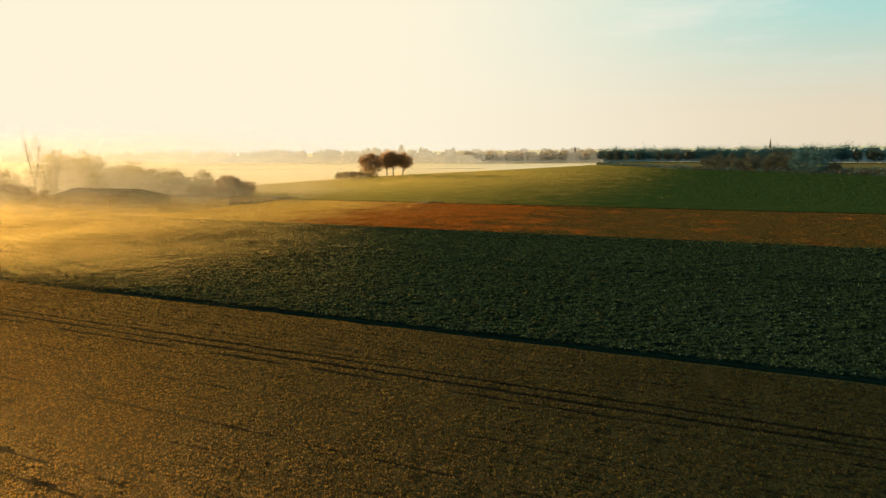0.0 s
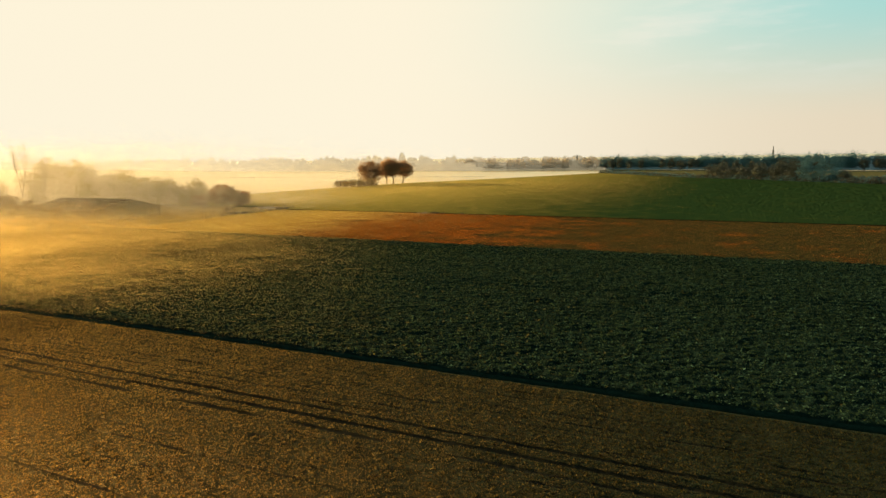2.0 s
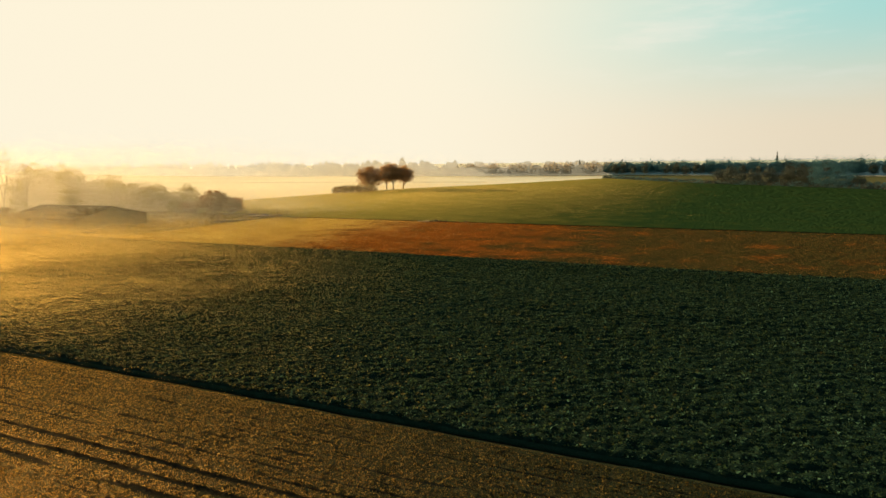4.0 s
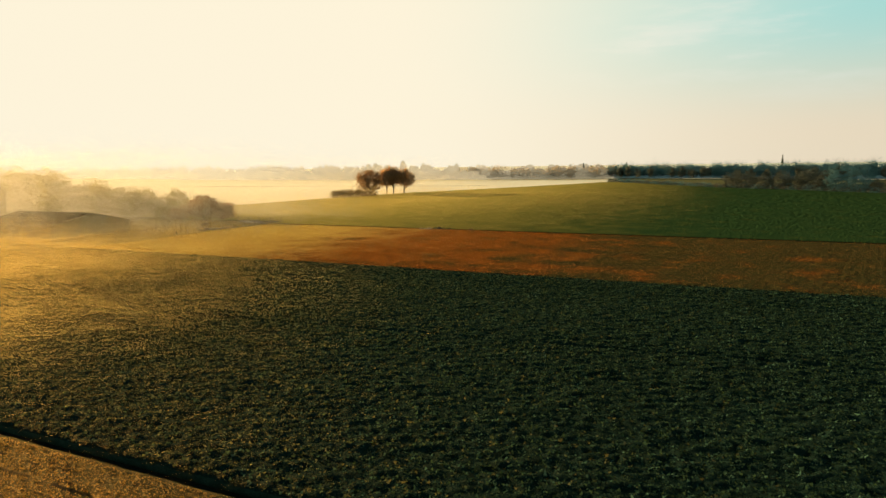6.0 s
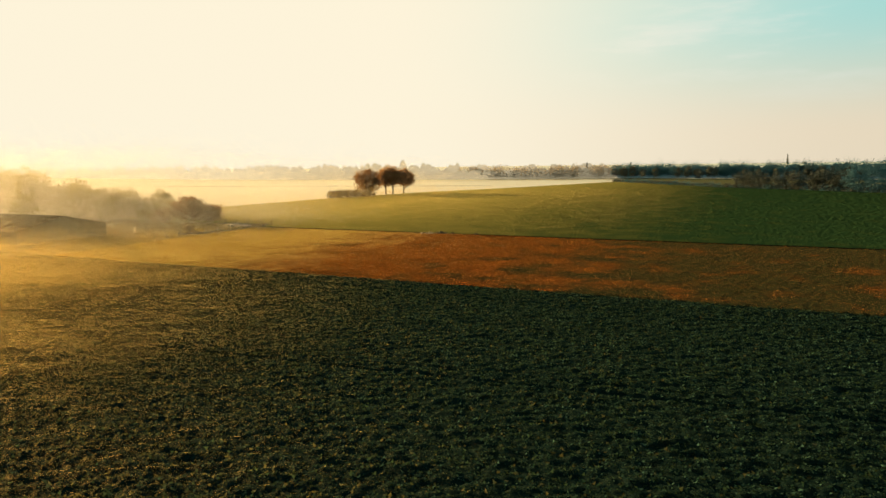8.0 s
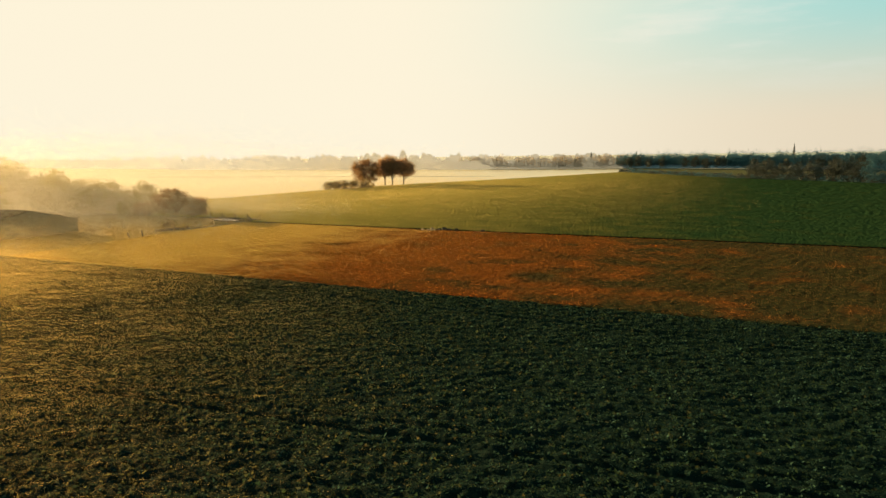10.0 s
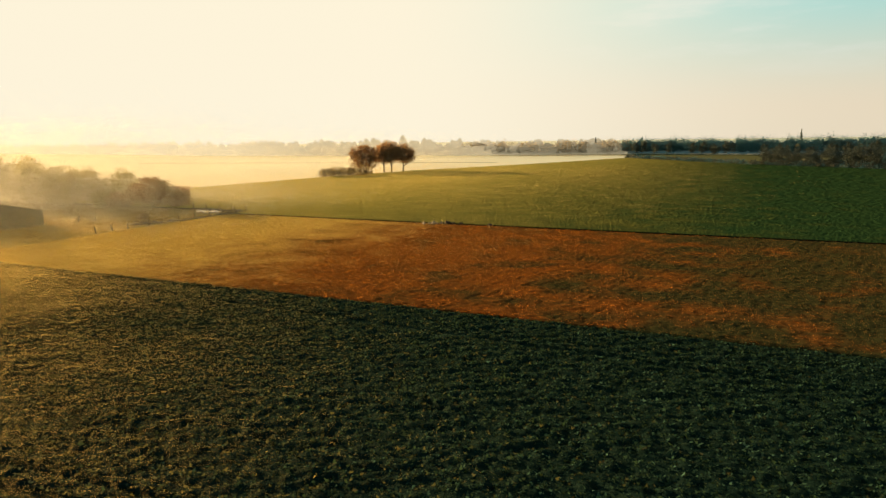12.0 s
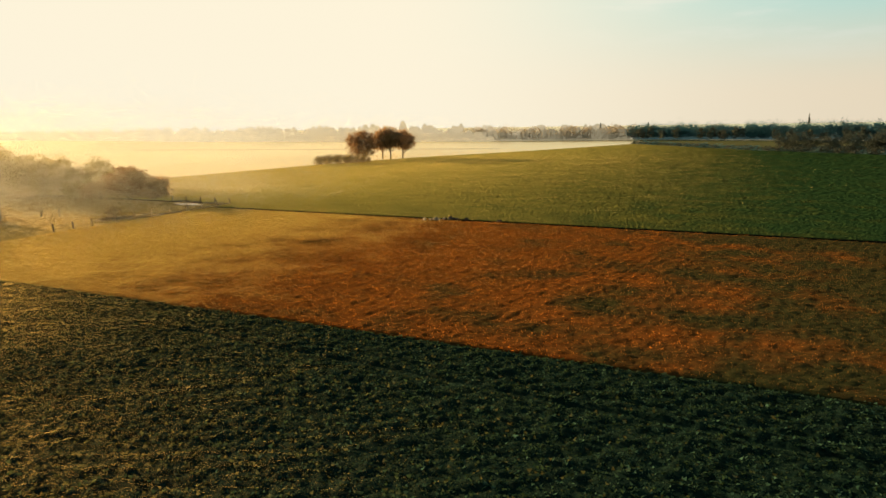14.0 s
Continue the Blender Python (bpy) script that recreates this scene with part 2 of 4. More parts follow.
WIRE = solid("fence_wire", (0.2, 0.19, 0.18), (0.3, 0.29, 0.27), 5.0, 0.5, metal=0.8)
WATER = solid("still_water", (0.02, 0.02, 0.02), (0.03, 0.03, 0.025), 0.5, 0.06, bump=0.02)


def sliver_haze(name, colour, ahead, spread, ior):
    """Shader of the haze slivers: scatters light to all sides, and a share of it mostly onwards."""
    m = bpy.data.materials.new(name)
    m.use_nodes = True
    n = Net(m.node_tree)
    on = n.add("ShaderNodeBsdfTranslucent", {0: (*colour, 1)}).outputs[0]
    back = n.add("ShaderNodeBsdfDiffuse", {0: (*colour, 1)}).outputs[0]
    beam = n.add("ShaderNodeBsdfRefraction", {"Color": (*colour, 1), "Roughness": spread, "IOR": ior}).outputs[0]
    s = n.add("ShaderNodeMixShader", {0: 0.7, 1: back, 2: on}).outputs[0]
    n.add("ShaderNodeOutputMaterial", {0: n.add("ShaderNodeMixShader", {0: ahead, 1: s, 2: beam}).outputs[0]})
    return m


MIST = sliver_haze("haze_slivers", (0.63, 0.58, 0.45), 0.06, 0.9, 1.25)
# tinted gold to imitate low-sun glare over the crops
GOLD_GLOW = sliver_haze("gold_glow_slivers", (0.9, 0.65, 0.22), 0.3, 0.9, 1.25)


# ---- mesh helpers ----
def mesh_np(name, verts, faces, smooth=False):
    """A mesh from arrays of points and of faces that have one number of corners."""
    me = bpy.data.meshes.new(name)
    verts, faces = np.asarray(verts, np.float32), np.asarray(faces, np.int32)
    me.vertices.add(len(verts))
    me.vertices.foreach_set("co", verts.ravel())
    k = faces.shape[1]
    me.loops.add(faces.size)
    me.loops.foreach_set("vertex_index", faces.ravel())
    me.polygons.add(len(faces))
    me.polygons.foreach_set("loop_start", np.arange(len(faces), dtype=np.int32) * k)
    me.polygons.foreach_set("use_smooth", np.full(len(faces), smooth))
    me.update(calc_edges=True)
    return me


def put(name, me, material, parent=None, label=""):
    ob = new(name, me)
    if material:
        me.materials.append(material)
    if parent:
        ob.parent = parent
    return tagged(ob, label)


def part(name, bm, material, parent=None, label=""):
    me = bpy.data.meshes.new(name)
    bm.normal_update()
    bm.to_mesh(me)
    bm.free()
    return put(name, me, material, parent, label)


def box(bm, lo, hi, bevel=0.0):
    lo, hi = Vector(lo), Vector(hi)
    got = bmesh.ops.create_cube(bm, size=1.0, matrix=Matrix.Translation((lo + hi) / 2) @ Matrix.Diagonal((*(hi - lo), 1)))
    if bevel:
        edges = list({e for v in got["verts"] for e in v.link_edges})
        bmesh.ops.bevel(bm, geom=edges, offset=bevel, segments=1, affect="EDGES")


def waves(x, y, scale, seed, octaves=3):
    """Smooth noise over arrays, from sums of turned sines."""
    r = np.random.RandomState(seed)
    out = np.zeros_like(x)
    amp = 1.0
    for _ in range(octaves):
        for _ in range(5):
            a, p = r.uniform(0, 2 * np.pi), r.uniform(0, 2 * np.pi)
            k = r.uniform(0.6, 1.4) * 2 * np.pi / scale
            out += amp * np.sin(k * (x * np.cos(a) + y * np.sin(a)) + p) / 3
        amp, scale = amp * 0.55, scale * 0.45
    return out


def slab(name, material, xs, ys, height, depth=0.35, label="", category="field"):
    """A field: a sheet over the grid xs by ys with its own relief, and banks down to the ground below."""
    xs, ys = (np.concatenate([[v[0] - 0.03], v, [v[-1] + 0.03]]) for v in (xs, ys))
    gx, gy = np.meshgrid(xs, ys)
    gz = height(gx, gy)
    edge = np.zeros_like(gz, bool)
    edge[0], edge[-1], edge[:, 0], edge[:, -1] = True, True, True, True
    gz = np.where(edge, -depth, gz)
    nx, ny = len(xs), len(ys)
    i = np.arange(nx * ny).reshape(ny, nx)
    f = np.stack([i[:-1, :-1], i[:-1, 1:], i[1:, 1:], i[1:, :-1]], -1).reshape(-1, 4)
    ob = put(name, mesh_np(name, np.stack([gx, gy, gz], -1).reshape(-1, 3), f, True), material)
    return tagged(ob, label, category, kind="structure")


def steps(*parts):
    """Rows of a grid: stretches (from, to, step) laid end to end."""
    out = []
    for a, b, s in parts:
        out += list(np.arange(a, b, s))
    out.append(parts[-1][1])
    return np.array(out)


def scatter(x0, x1, y0, y1, density, seed, keep=None):
    r = np.random.RandomState(seed)
    n = int((x1 - x0) * (y1 - y0) * density)
    x, y = r.uniform(x0, x1, n), r.uniform(y0, y1, n)
    if keep is not None:
        k = keep(x, y)
        x, y = x[k], y[k]
    return x, y


def plants(x, y, z, size, leaves, seed, rise=0.7, width=0.32, bend=0.5, folded=True, fan=False, turn=None):
    """Rosettes or tufts: bent leaves round each place. Returns points and quads."""
    r = np.random.RandomState(seed)
    n = len(x)
    X, Y, Z, S = (np.repeat(v, leaves) for v in (x, y, z, size))
    k = n * leaves
    a = r.uniform(0, 2 * np.pi, k) if turn is None else np.repeat(turn, leaves)
    L = S * r.uniform(0.6, 1.15, k)
    up = np.clip(rise + r.normal(0, 0.2, k), 0.1, 1.3)
    wd = L * width * r.uniform(0.7, 1.3, k)
    dx, dy = np.cos(a), np.sin(a)
    c1, s1 = np.cos(up), np.sin(up)
    up2 = up - bend - r.uniform(0, 0.4, k)
    c2, s2 = np.cos(up2), np.sin(up2)
    px, py, tw = -dy, dx, r.normal(0, 0.35, k)
    rows = []
    for (d, h), half in (((np.zeros(k), np.zeros(k)), 0.35 * wd), ((0.55 * L * c1, 0.55 * L * s1), wd), ((0.55 * L * c1 + 0.5 * L * c2, 0.55 * L * s1 + 0.5 * L * s2), 0.3 * wd)):
        for sgn in (-1, 1):
            rows.append(np.stack([X + dx * d + px * half * sgn, Y + dy * d + py * half * sgn, Z + h + tw * half * sgn], -1))
    b = np.arange(k)[:, None]
    if folded:
        v = np.stack(rows, 1).reshape(-1, 3)
        return v, np.concatenate([b * 6 + np.array([0, 1, 3, 2]), b * 6 + np.array([2, 3, 5, 4])])
    # a single blade that widens to its end, or one that narrows to it
    ends, side = (rows[4] + rows[5]) / 2, (rows[3] - rows[2]) / 2
    foot = (rows[0] + rows[1]) / 2
    trio = [foot, ends - side, ends + side] if fan else [foot - side * 0.8, foot + side * 0.8, ends]
    return np.stack(trio, 1).reshape(-1, 3), b * 3 + np.arange(3)


def crop(name, places, size, leaves, seed, material, label, category, z=None, **kw):
    x, y = places
    v, f = plants(x, y, np.zeros_like(x) if z is None else z, size, leaves, seed, **kw)
    return tagged(put(name, mesh_np(name, v, f), material), label, category, kind="stuff")


def domes(x, y, cell, seed, lo=0.5):
    """The height, 0 to 1, of plants standing shoulder to shoulder, one to each cell of a loose grid."""
    ix, iy = np.floor(x / cell), np.floor(y / cell)
    out = np.zeros_like(x)
    for di in (-1, 0, 1):
        for dj in (-1, 0, 1):
            a, b = ix + di, iy + dj
            u, v, w_ = (np.abs(np.modf(np.sin(a * p + b * q + seed) * 43758.5453)[0]) for p, q in ((127.1, 311.7), (269.5, 183.3), (419.2, 371.9)))
            d2 = ((x / cell - a - 0.15 - 0.7 * u) ** 2 + (y / cell - b - 0.15 - 0.7 * v) ** 2) / 0.72
            out = np.maximum(out, (lo + (1 - lo) * w_) * np.sqrt(np.clip(1 - d2, 0, 1)))
    return out


def canopy(name, material, x0, x1, y0, y1, step, height, label, category, keep=None):
    """The closed top of a crop: a sheet of humps over the stretch, down to the soil at its rim."""
    gx, gy = np.meshgrid(np.arange(x0, x1 + step / 2, step), np.arange(y0, y1 + step / 2, step))
    r = np.random.RandomState(len(label))
    gx, gy = gx + r.uniform(-0.25, 0.25, gx.shape) * step, gy + r.uniform(-0.25, 0.25, gy.shape) * step
    gz = height(gx, gy) + r.normal(0, 0.06, gx.shape) * step
    gz[0], gz[-1] = 0.0, 0.0
    i = np.arange(gx.size).reshape(gx.shape)
    f = np.stack([i[:-1, :-1], i[:-1, 1:], i[1:, 1:], i[1:, :-1]], -1).reshape(-1, 4)
    if keep is not None:
        f = f[keep(gx.ravel()[f[:, 0]], gy.ravel()[f[:, 0]])]
    used_ = np.unique(f)
    back = np.zeros(gx.size, np.int32)
    back[used_] = np.arange(len(used_))
    v = np.stack([gx, gy, gz], -1).reshape(-1, 3)[used_]
    return tagged(put(name, mesh_np(name, v, back[f], True), material), label, category, kind="stuff")


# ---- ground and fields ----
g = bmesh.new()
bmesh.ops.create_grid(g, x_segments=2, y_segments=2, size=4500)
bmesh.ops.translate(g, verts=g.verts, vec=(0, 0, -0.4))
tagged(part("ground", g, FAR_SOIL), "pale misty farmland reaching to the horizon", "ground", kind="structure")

g = bmesh.new()
bmesh.ops.create_grid(g, x_segments=2, y_segments=2, size=1, matrix=Matrix.Translation((-60, 0, -0.36)) @ Matrix.Diagonal((360, 199, 1, 1)))
tagged(part("ditch_bed", g, EARTH), "dark wet earth in the ditches between fields", "ground", kind="structure")

# tracks and drill lines along x: y, half width, depth
TRAMS = ((44.7, 0.17, 0.15), (43.2, 0.19, 0.17), (49.0, 0.13, 0.07), (46.9, 0.13, 0.06), (41.7, 0.22, 0.1), (39.0, 0.3, 0.07), (52.2, 0.12, 0.06), (51.2, 0.1, 0.05), (50.2, 0.1, 0.05), (47.9, 0.1, 0.05),
         (45.8, 0.1, 0.06), (53.5, 0.09, 0.05), (40.4, 0.11, 0.06), (37.0, 0.11, 0.05), (35.4, 0.12, 0.06), (30.2, 0.14, 0.06), (33.0, 0.1, 0.04), (27.0, 0.1, 0.04), (22.1, 0.25, 0.06), (20.3, 0.25, 0.06))
WHEELED = (44.7, 43.2)


def track_share(x, y):
    z = np.zeros_like(x)
    for k, (at, half, deep) in enumerate(TRAMS):
        wander = at + (0.05 if at in WHEELED else 0.09) * waves(x, x * 0, 25.0, 40 + k, 2)
        broken = np.clip(0.75 + 0.6 * waves(x, x * 0 + at, 9.0, 60 + k, 2), 0.1, 1.3)
        if at in WHEELED:
            broken = np.clip(0.95 + 0.25 * waves(x, x * 0 + at, 12.0, 60 + k, 2), 0.6, 1.3)
        elif at == 39.0:
            broken = np.clip(2.2 * waves(x, x * 0 + at, 7.0, 73, 2) - 0.5, 0, 1.8)
        z = z + deep * 10 * broken * np.exp(-((y - wander) / half) ** 2)
    return z


def cereal_height(x, y):
    return 0.03 * waves(x, y, 6.0, 3, 2) + 0.01 * waves(x, y, 0.9, 4, 2) - 0.08 * np.minimum(track_share(x, y), 1.5)


cereal = slab("field_cereal", CEREAL_SOIL, steps((-420, -120, 10), (-120, 30, 1.1), (30, 300, 10)), steps((-200, 10, 10), (10, 28, 0.2), (28, 55.1, 0.12), (55.1, 55.35, 0.25)), cereal_height,
     label="brown-green drilled field with dark tractor tracks")
cereal.data.materials.append(EARTH)
mid = np.zeros(len(cereal.data.polygons) * 3, np.float32)
cereal.data.polygons.foreach_get("center", mid)
cereal.data.polygons.foreach_set("material_index", (track_share(mid[0::3], mid[1::3]) > 0.3).astype(np.int32))
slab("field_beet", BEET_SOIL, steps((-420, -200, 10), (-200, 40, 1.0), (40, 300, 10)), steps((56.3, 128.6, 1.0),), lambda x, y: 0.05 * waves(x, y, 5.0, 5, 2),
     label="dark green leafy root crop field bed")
slab("field_dead_grass", DEAD_SOIL, steps((-154, 60, 0.8), (60, 300, 8)), steps((129.0, 192.6, 0.8),), lambda x, y: 0.06 * waves(x, y, 4.0, 6, 3),
     label="rust-orange field of dead sprayed grass")
slab("field_pasture", PASTURE, steps((-420, -260, 8), (-260, -154.3, 0.8)), steps((129.0, 198.6, 0.8),), lambda x, y: 0.08 * waves(x, y, 4.0, 7, 3),
     label="golden frosted rough pasture beside the shed")


def field_polygon(name, corners, top, material, label):
    bm = bmesh.new()
    up = [bm.verts.new((x, y, top)) for x, y in corners]
    down = [bm.verts.new((x, y, -0.45)) for x, y in corners]
    bm.faces.new(up)
    for i in range(len(corners)):
        j = (i + 1) % len(corners)
        bm.faces.new((up[j], up[i], down[i], down[j]))
    ob = part(name, bm, material)
    ob.data.materials.append(EARTH)
    for p in ob.data.polygons[1:]:
        p.material_index = 1
    return tagged(ob, label, "field", kind="structure")


field_polygon("field_wheat", [(300, 193.4), (300, 225), (70, 415), (-38, 515), (-130, 640), (-176, 500), (-214, 405), (-229, 335), (-238, 255), (-246, 199.4), (-153.9, 199.4), (-153.9, 193.4)], 0.16,
              GREEN_SOIL, "smooth green field of young wheat")


field_polygon("field_meadow", [(330, 235), (330, 640), (130, 700), (53, 715), (-60, 760), (-150, 796), (-118, 644), (-30, 525), (78, 425)], -0.3, MEADOW, "dull green meadow in front of the far woodland")

b_ = bmesh.new()
for (xa, ya), (xb, yb) in (((-560, 505), (-415, 525)), ((-415, 525), (-215, 548))):
    side = Vector((ya - yb, xb - xa, 0)).normalized() * 2.0
    a_, c_ = Vector((xa, ya, 0)), Vector((xb, yb, 0))
    vs = [b_.verts.new(q) for q in (a_ - side - Vector((0, 0, 0.5)), c_ - side - Vector((0, 0, 0.5)), c_ + Vector((0, 0, -0.2)), a_ + Vector((0, 0, -0.2)), c_ + side - Vector((0, 0, 0.5)), a_ + side - Vector((0, 0, 0.5)))]
    b_.faces.new((vs[0], vs[1], vs[2], vs[3]))
    b_.faces.new((vs[3], vs[2], vs[4], vs[5]))
tagged(part("field_bank", b_, PASTURE), "low grassy bank across the pale far field", "bank", kind="structure")


def in_tracks(x, y):
    hit = np.zeros_like(x, bool)
    for at, slope, x0 in BEET_TRAMS:
        for off, half in ((0.0, 0.34), (1.9, 0.17)):
            line = at + slope * (x - x0) + off + 0.15 * waves(x, x * 0, 14.0, 77, 2)
            hit |= np.abs(y - line) < half * (1 + 0.5 * waves(x, x * 0 + at, 6.0, 78, 1))
    return hit


def beet_view(x, y):
    return (x > -104 - 1.75 * (y - 56)) & (x < 14 + 0.2 * (y - 56))


BEET_TRAMS = ((88.3, 0.095, -65.0), (122.6, -0.05, -85.0))
r9 = np.random.RandomState(31)


def beet_top(x, y):
    rows_ = 1 + 0.25 * waves(x, y * 2.2, 3.0, 27, 2) + 0.2 * waves(x, y * 1.6, 11.0, 28, 2)
    return np.where(in_tracks(x, y), 0.03, 0.05 + 0.27 * np.clip(rows_, 0.5, 1.7) * domes(x, y * 1.15, 0.45, 3.0, 0.35))


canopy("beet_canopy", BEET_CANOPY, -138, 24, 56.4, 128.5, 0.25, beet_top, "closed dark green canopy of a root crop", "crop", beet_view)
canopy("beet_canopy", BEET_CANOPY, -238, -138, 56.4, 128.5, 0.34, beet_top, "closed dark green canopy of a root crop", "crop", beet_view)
px_, py_ = scatter(-190, 24, 56.5, 128.4, 42.0, 51, lambda x, y: beet_view(x, y) & ~in_tracks(x, y) & (np.random.RandomState(5).uniform(size=x.size) < np.interp(x, (-150, -80), (0.3, 1.0))))
crop("beet_leaves", (px_, py_), 0.165 * r9.uniform(0.6, 1.4, len(px_)), 1, 51, BEET_LEAF, "dewy dark green leaves of the root crop", "crop", z=beet_top(px_, py_) - 0.05, rise=0.75, width=0.55, bend=0.5, folded=False, fan=True)

gx_, gy_ = np.meshgrid(np.arange(14, 75, 0.9), np.arange(56.6, 128.2, 0.9))
px_, py_ = (q.ravel() + r9.uniform(-0.45, 0.45, q.size) * 0.9 for q in (gx_, gy_))
ok_ = ~beet_view(px_, py_)
px_, py_ = px_[ok_], py_[ok_]
crop("beet_crop", (px_, py_), 0.5 * r9.uniform(0.7, 1.3, len(px_)), 4, 57, BEET_LEAF, "dewy dark green leafy crop in full leaf", "crop", z=np.full(len(px_), 0.15), rise=0.75, width=0.42, bend=0.8)
px_, py_ = scatter(-105, 60, -30, 55.1, 4.0, 17, lambda x, y: ~((x > -46 - 1.75 * (y - 22)) & (x < 14) & (y > 12)))
crop("cereal_crop", (px_, py_), 0.4 * r9.uniform(0.7, 1.3, len(px_)), 1, 58, CEREAL_LEAF, "short olive cereal seedlings covering the soil", "crop", z=cereal_height(px_, py_), rise=0.6, width=0.5, bend=0.3, folded=False)

px_, py_ = scatter(-105, 16, 12, 55.1, 90.0, 13, lambda x, y: (x > -46 - 1.75 * (y - 22)) & (x < 14) & (track_share(x, y) < 0.3))
crop("cereal_crop", (px_, py_), 0.095 * np.clip(1 + 0.3 * waves(px_, py_, 0.8, 23, 2), 0.5, 1.6), 1, 53, CEREAL_LEAF, "short olive cereal seedlings covering the soil", "crop",
     z=cereal_height(px_, py_) + 0.01 + 0.03 * np.clip(waves(px_, py_, 0.45, 29, 2), -0.5, 1.5), rise=0.75, width=0.5, bend=0.3, folded=False)

def dead_top(x, y):
    return 0.04 + 0.14 * np.clip(1 + 0.35 * waves(x, y * 1.8, 5.0, 24, 2), 0.3, 1.7) * domes(x, y * 1.3, 0.62, 7.0, 0.3) + 0.03 * waves(x, y * 2.0, 1.1, 33, 2)


canopy("dead_grass_sward", DEAD_SOIL, -153.9, 34, 129.1, 192.5, 0.3, dead_top, "rust-orange tussocky sward of dead grass", "grass")
px_, py_ = scatter(-154, 34, 129.1, 192.4, 18.0, 14)
crop("dead_grass", (px_, py_), 0.11 * r9.uniform(0.5, 1.5, len(px_)), 1, 54, DEAD_LEAF, "tufts of rust-orange dead grass", "grass", z=dead_top(px_, py_) - 0.02, rise=1.0, width=0.28, bend=0.3, folded=False)

px_, py_ = scatter(-215, -154, 129.1, 198.4, 4.0, 15)
crop("pasture_grass", (px_, py_), 0.18 * np.clip(1 + 0.35 * waves(px_, py_, 3.0, 25, 2), 0.4, 1.7), 4, 55, PASTURE_LEAF, "tufts of golden pasture grass", "grass", rise=0.9, width=0.25, bend=0.5, folded=False)

def drill_rows(stretches, seed):
    """Rows of upright blades along x, each a jagged, wavering strip. Stretches: y from, y to, row spacing, step along the row, height."""
    r = np.random.RandomState(seed)
    vs, fs, base = [], [], 0
    for y0, y1, gap, step, tall in stretches:
        for y in np.arange(y0, y1, gap):
            left = np.interp(y, (193.8, 199.3, 199.4, 255, 335, 405, 500, 640), (-153.5, -153.5, -245, -237, -228, -213, -175, -129))
            right = np.interp(y, (193, 415, 515, 640), (80, 68, -40, -131))
            n = int((right - left) / step)
            if n < 2:
                continue
            x = np.linspace(left, right, n + 1) + r.uniform(-0.3, 0.3, n + 1) * step
            wy = y + r.uniform(-0.5, 0.5, n + 1) * min(step, gap) * 0.35
            top = tall * r.uniform(0.7, 1.2, n + 1) * np.clip(1 + 0.3 * waves(x, x * 0 + y, 4.0, 44, 2), 0.4, 1.6)
            lean = r.normal(0, 0.3, n + 1) * tall
            vs += [np.stack([x, wy, np.full(n + 1, 0.14)], -1), np.stack([x, wy + lean, 0.14 + top], -1)]
            i = base + np.arange(n)
            fs.append(np.stack([i, i + 1, i + n + 2, i + n + 1], -1))
            base += 2 * (n + 1)
    return np.concatenate(vs), np.concatenate(fs)


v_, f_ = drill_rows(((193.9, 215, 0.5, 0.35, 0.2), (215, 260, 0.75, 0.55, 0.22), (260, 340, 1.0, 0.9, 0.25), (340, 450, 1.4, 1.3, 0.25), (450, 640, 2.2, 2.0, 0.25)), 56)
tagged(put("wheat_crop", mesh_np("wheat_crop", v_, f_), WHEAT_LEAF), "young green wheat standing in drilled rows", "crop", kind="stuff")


# ---- trees ----
def tube(segments, sides):
    """Tapered limbs from (start, end, radius, radius) rows, as arrays."""
    vs, fs = [], []
    ring = np.arange(sides) * 2 * np.pi / sides
    for a, b, ra, rb in segments:
        a, b = np.array(a), np.array(b)
        d = (b - a) / (np.linalg.norm(b - a) + 1e-9)
        u = np.cross(d, (0.3, 0.9, 0.2))
        u /= np.linalg.norm(u)
        q = np.cross(d, u)
        i = 2 * sides * len(fs)
        for c, rad in ((a, ra), (b, rb)):
            vs.append(c + rad * (np.cos(ring)[:, None] * u + np.sin(ring)[:, None] * q))
        j = np.arange(sides)
        fs.append(np.stack([i + j, i + (j + 1) % sides, i + sides + (j + 1) % sides, i + sides + j], -1))
    return np.concatenate(vs), np.concatenate(fs)


def limbs(r, height, spread, fork, trunk_r, levels, kids=3, upright=0.55):
    """A branching skeleton. Returns limb rows and the ends of the twigs."""
    segs, tips = [], []

    def grow(p, d, length, rad, level):
        mid = p + d * length * 0.5 + r.normal(0, 0.05 * length, 3)
        end = p + d * length + r.normal(0, 0.07 * length, 3)
        segs.append((p, mid, rad, rad * 0.82))
        segs.append((mid, end, rad * 0.82, rad * 0.6))
        if level >= levels:
            tips.append(end)
            return
        if level >= levels - 1:
            tips.append(mid)
        turn0 = r.uniform(0, 2 * np.pi)
        for k in range(kids + (r.uniform() < 0.5)):
            a = turn0 + k * 2 * np.pi / kids + r.normal(0, 0.4)
            side = np.array([np.cos(a), np.sin(a), 0.0])
            nd = d * upright + side * spread * r.uniform(0.7, 1.2) + np.array([0, 0, 0.18])
            grow(end if k else mid, nd / np.linalg.norm(nd), length * r.uniform(0.62, 0.85), rad * 0.55, level + 1)

    grow(np.zeros(3), np.array([r.normal(0, 0.05), r.normal(0, 0.05), 1.0]), fork, trunk_r, 0)
    top = max(t[2] for t in tips)
    k = (height - fork) / max(top - fork, 0.1)
    fit = lambda p: np.array([p[0] * max(0.75, min(k, 1.3)), p[1] * max(0.75, min(k, 1.3)), p[2] if p[2] < fork else fork + (p[2] - fork) * k])
    return [(fit(a), fit(b), ra, rb) for a, b, ra, rb in segs], np.array([fit(t) for t in tips])


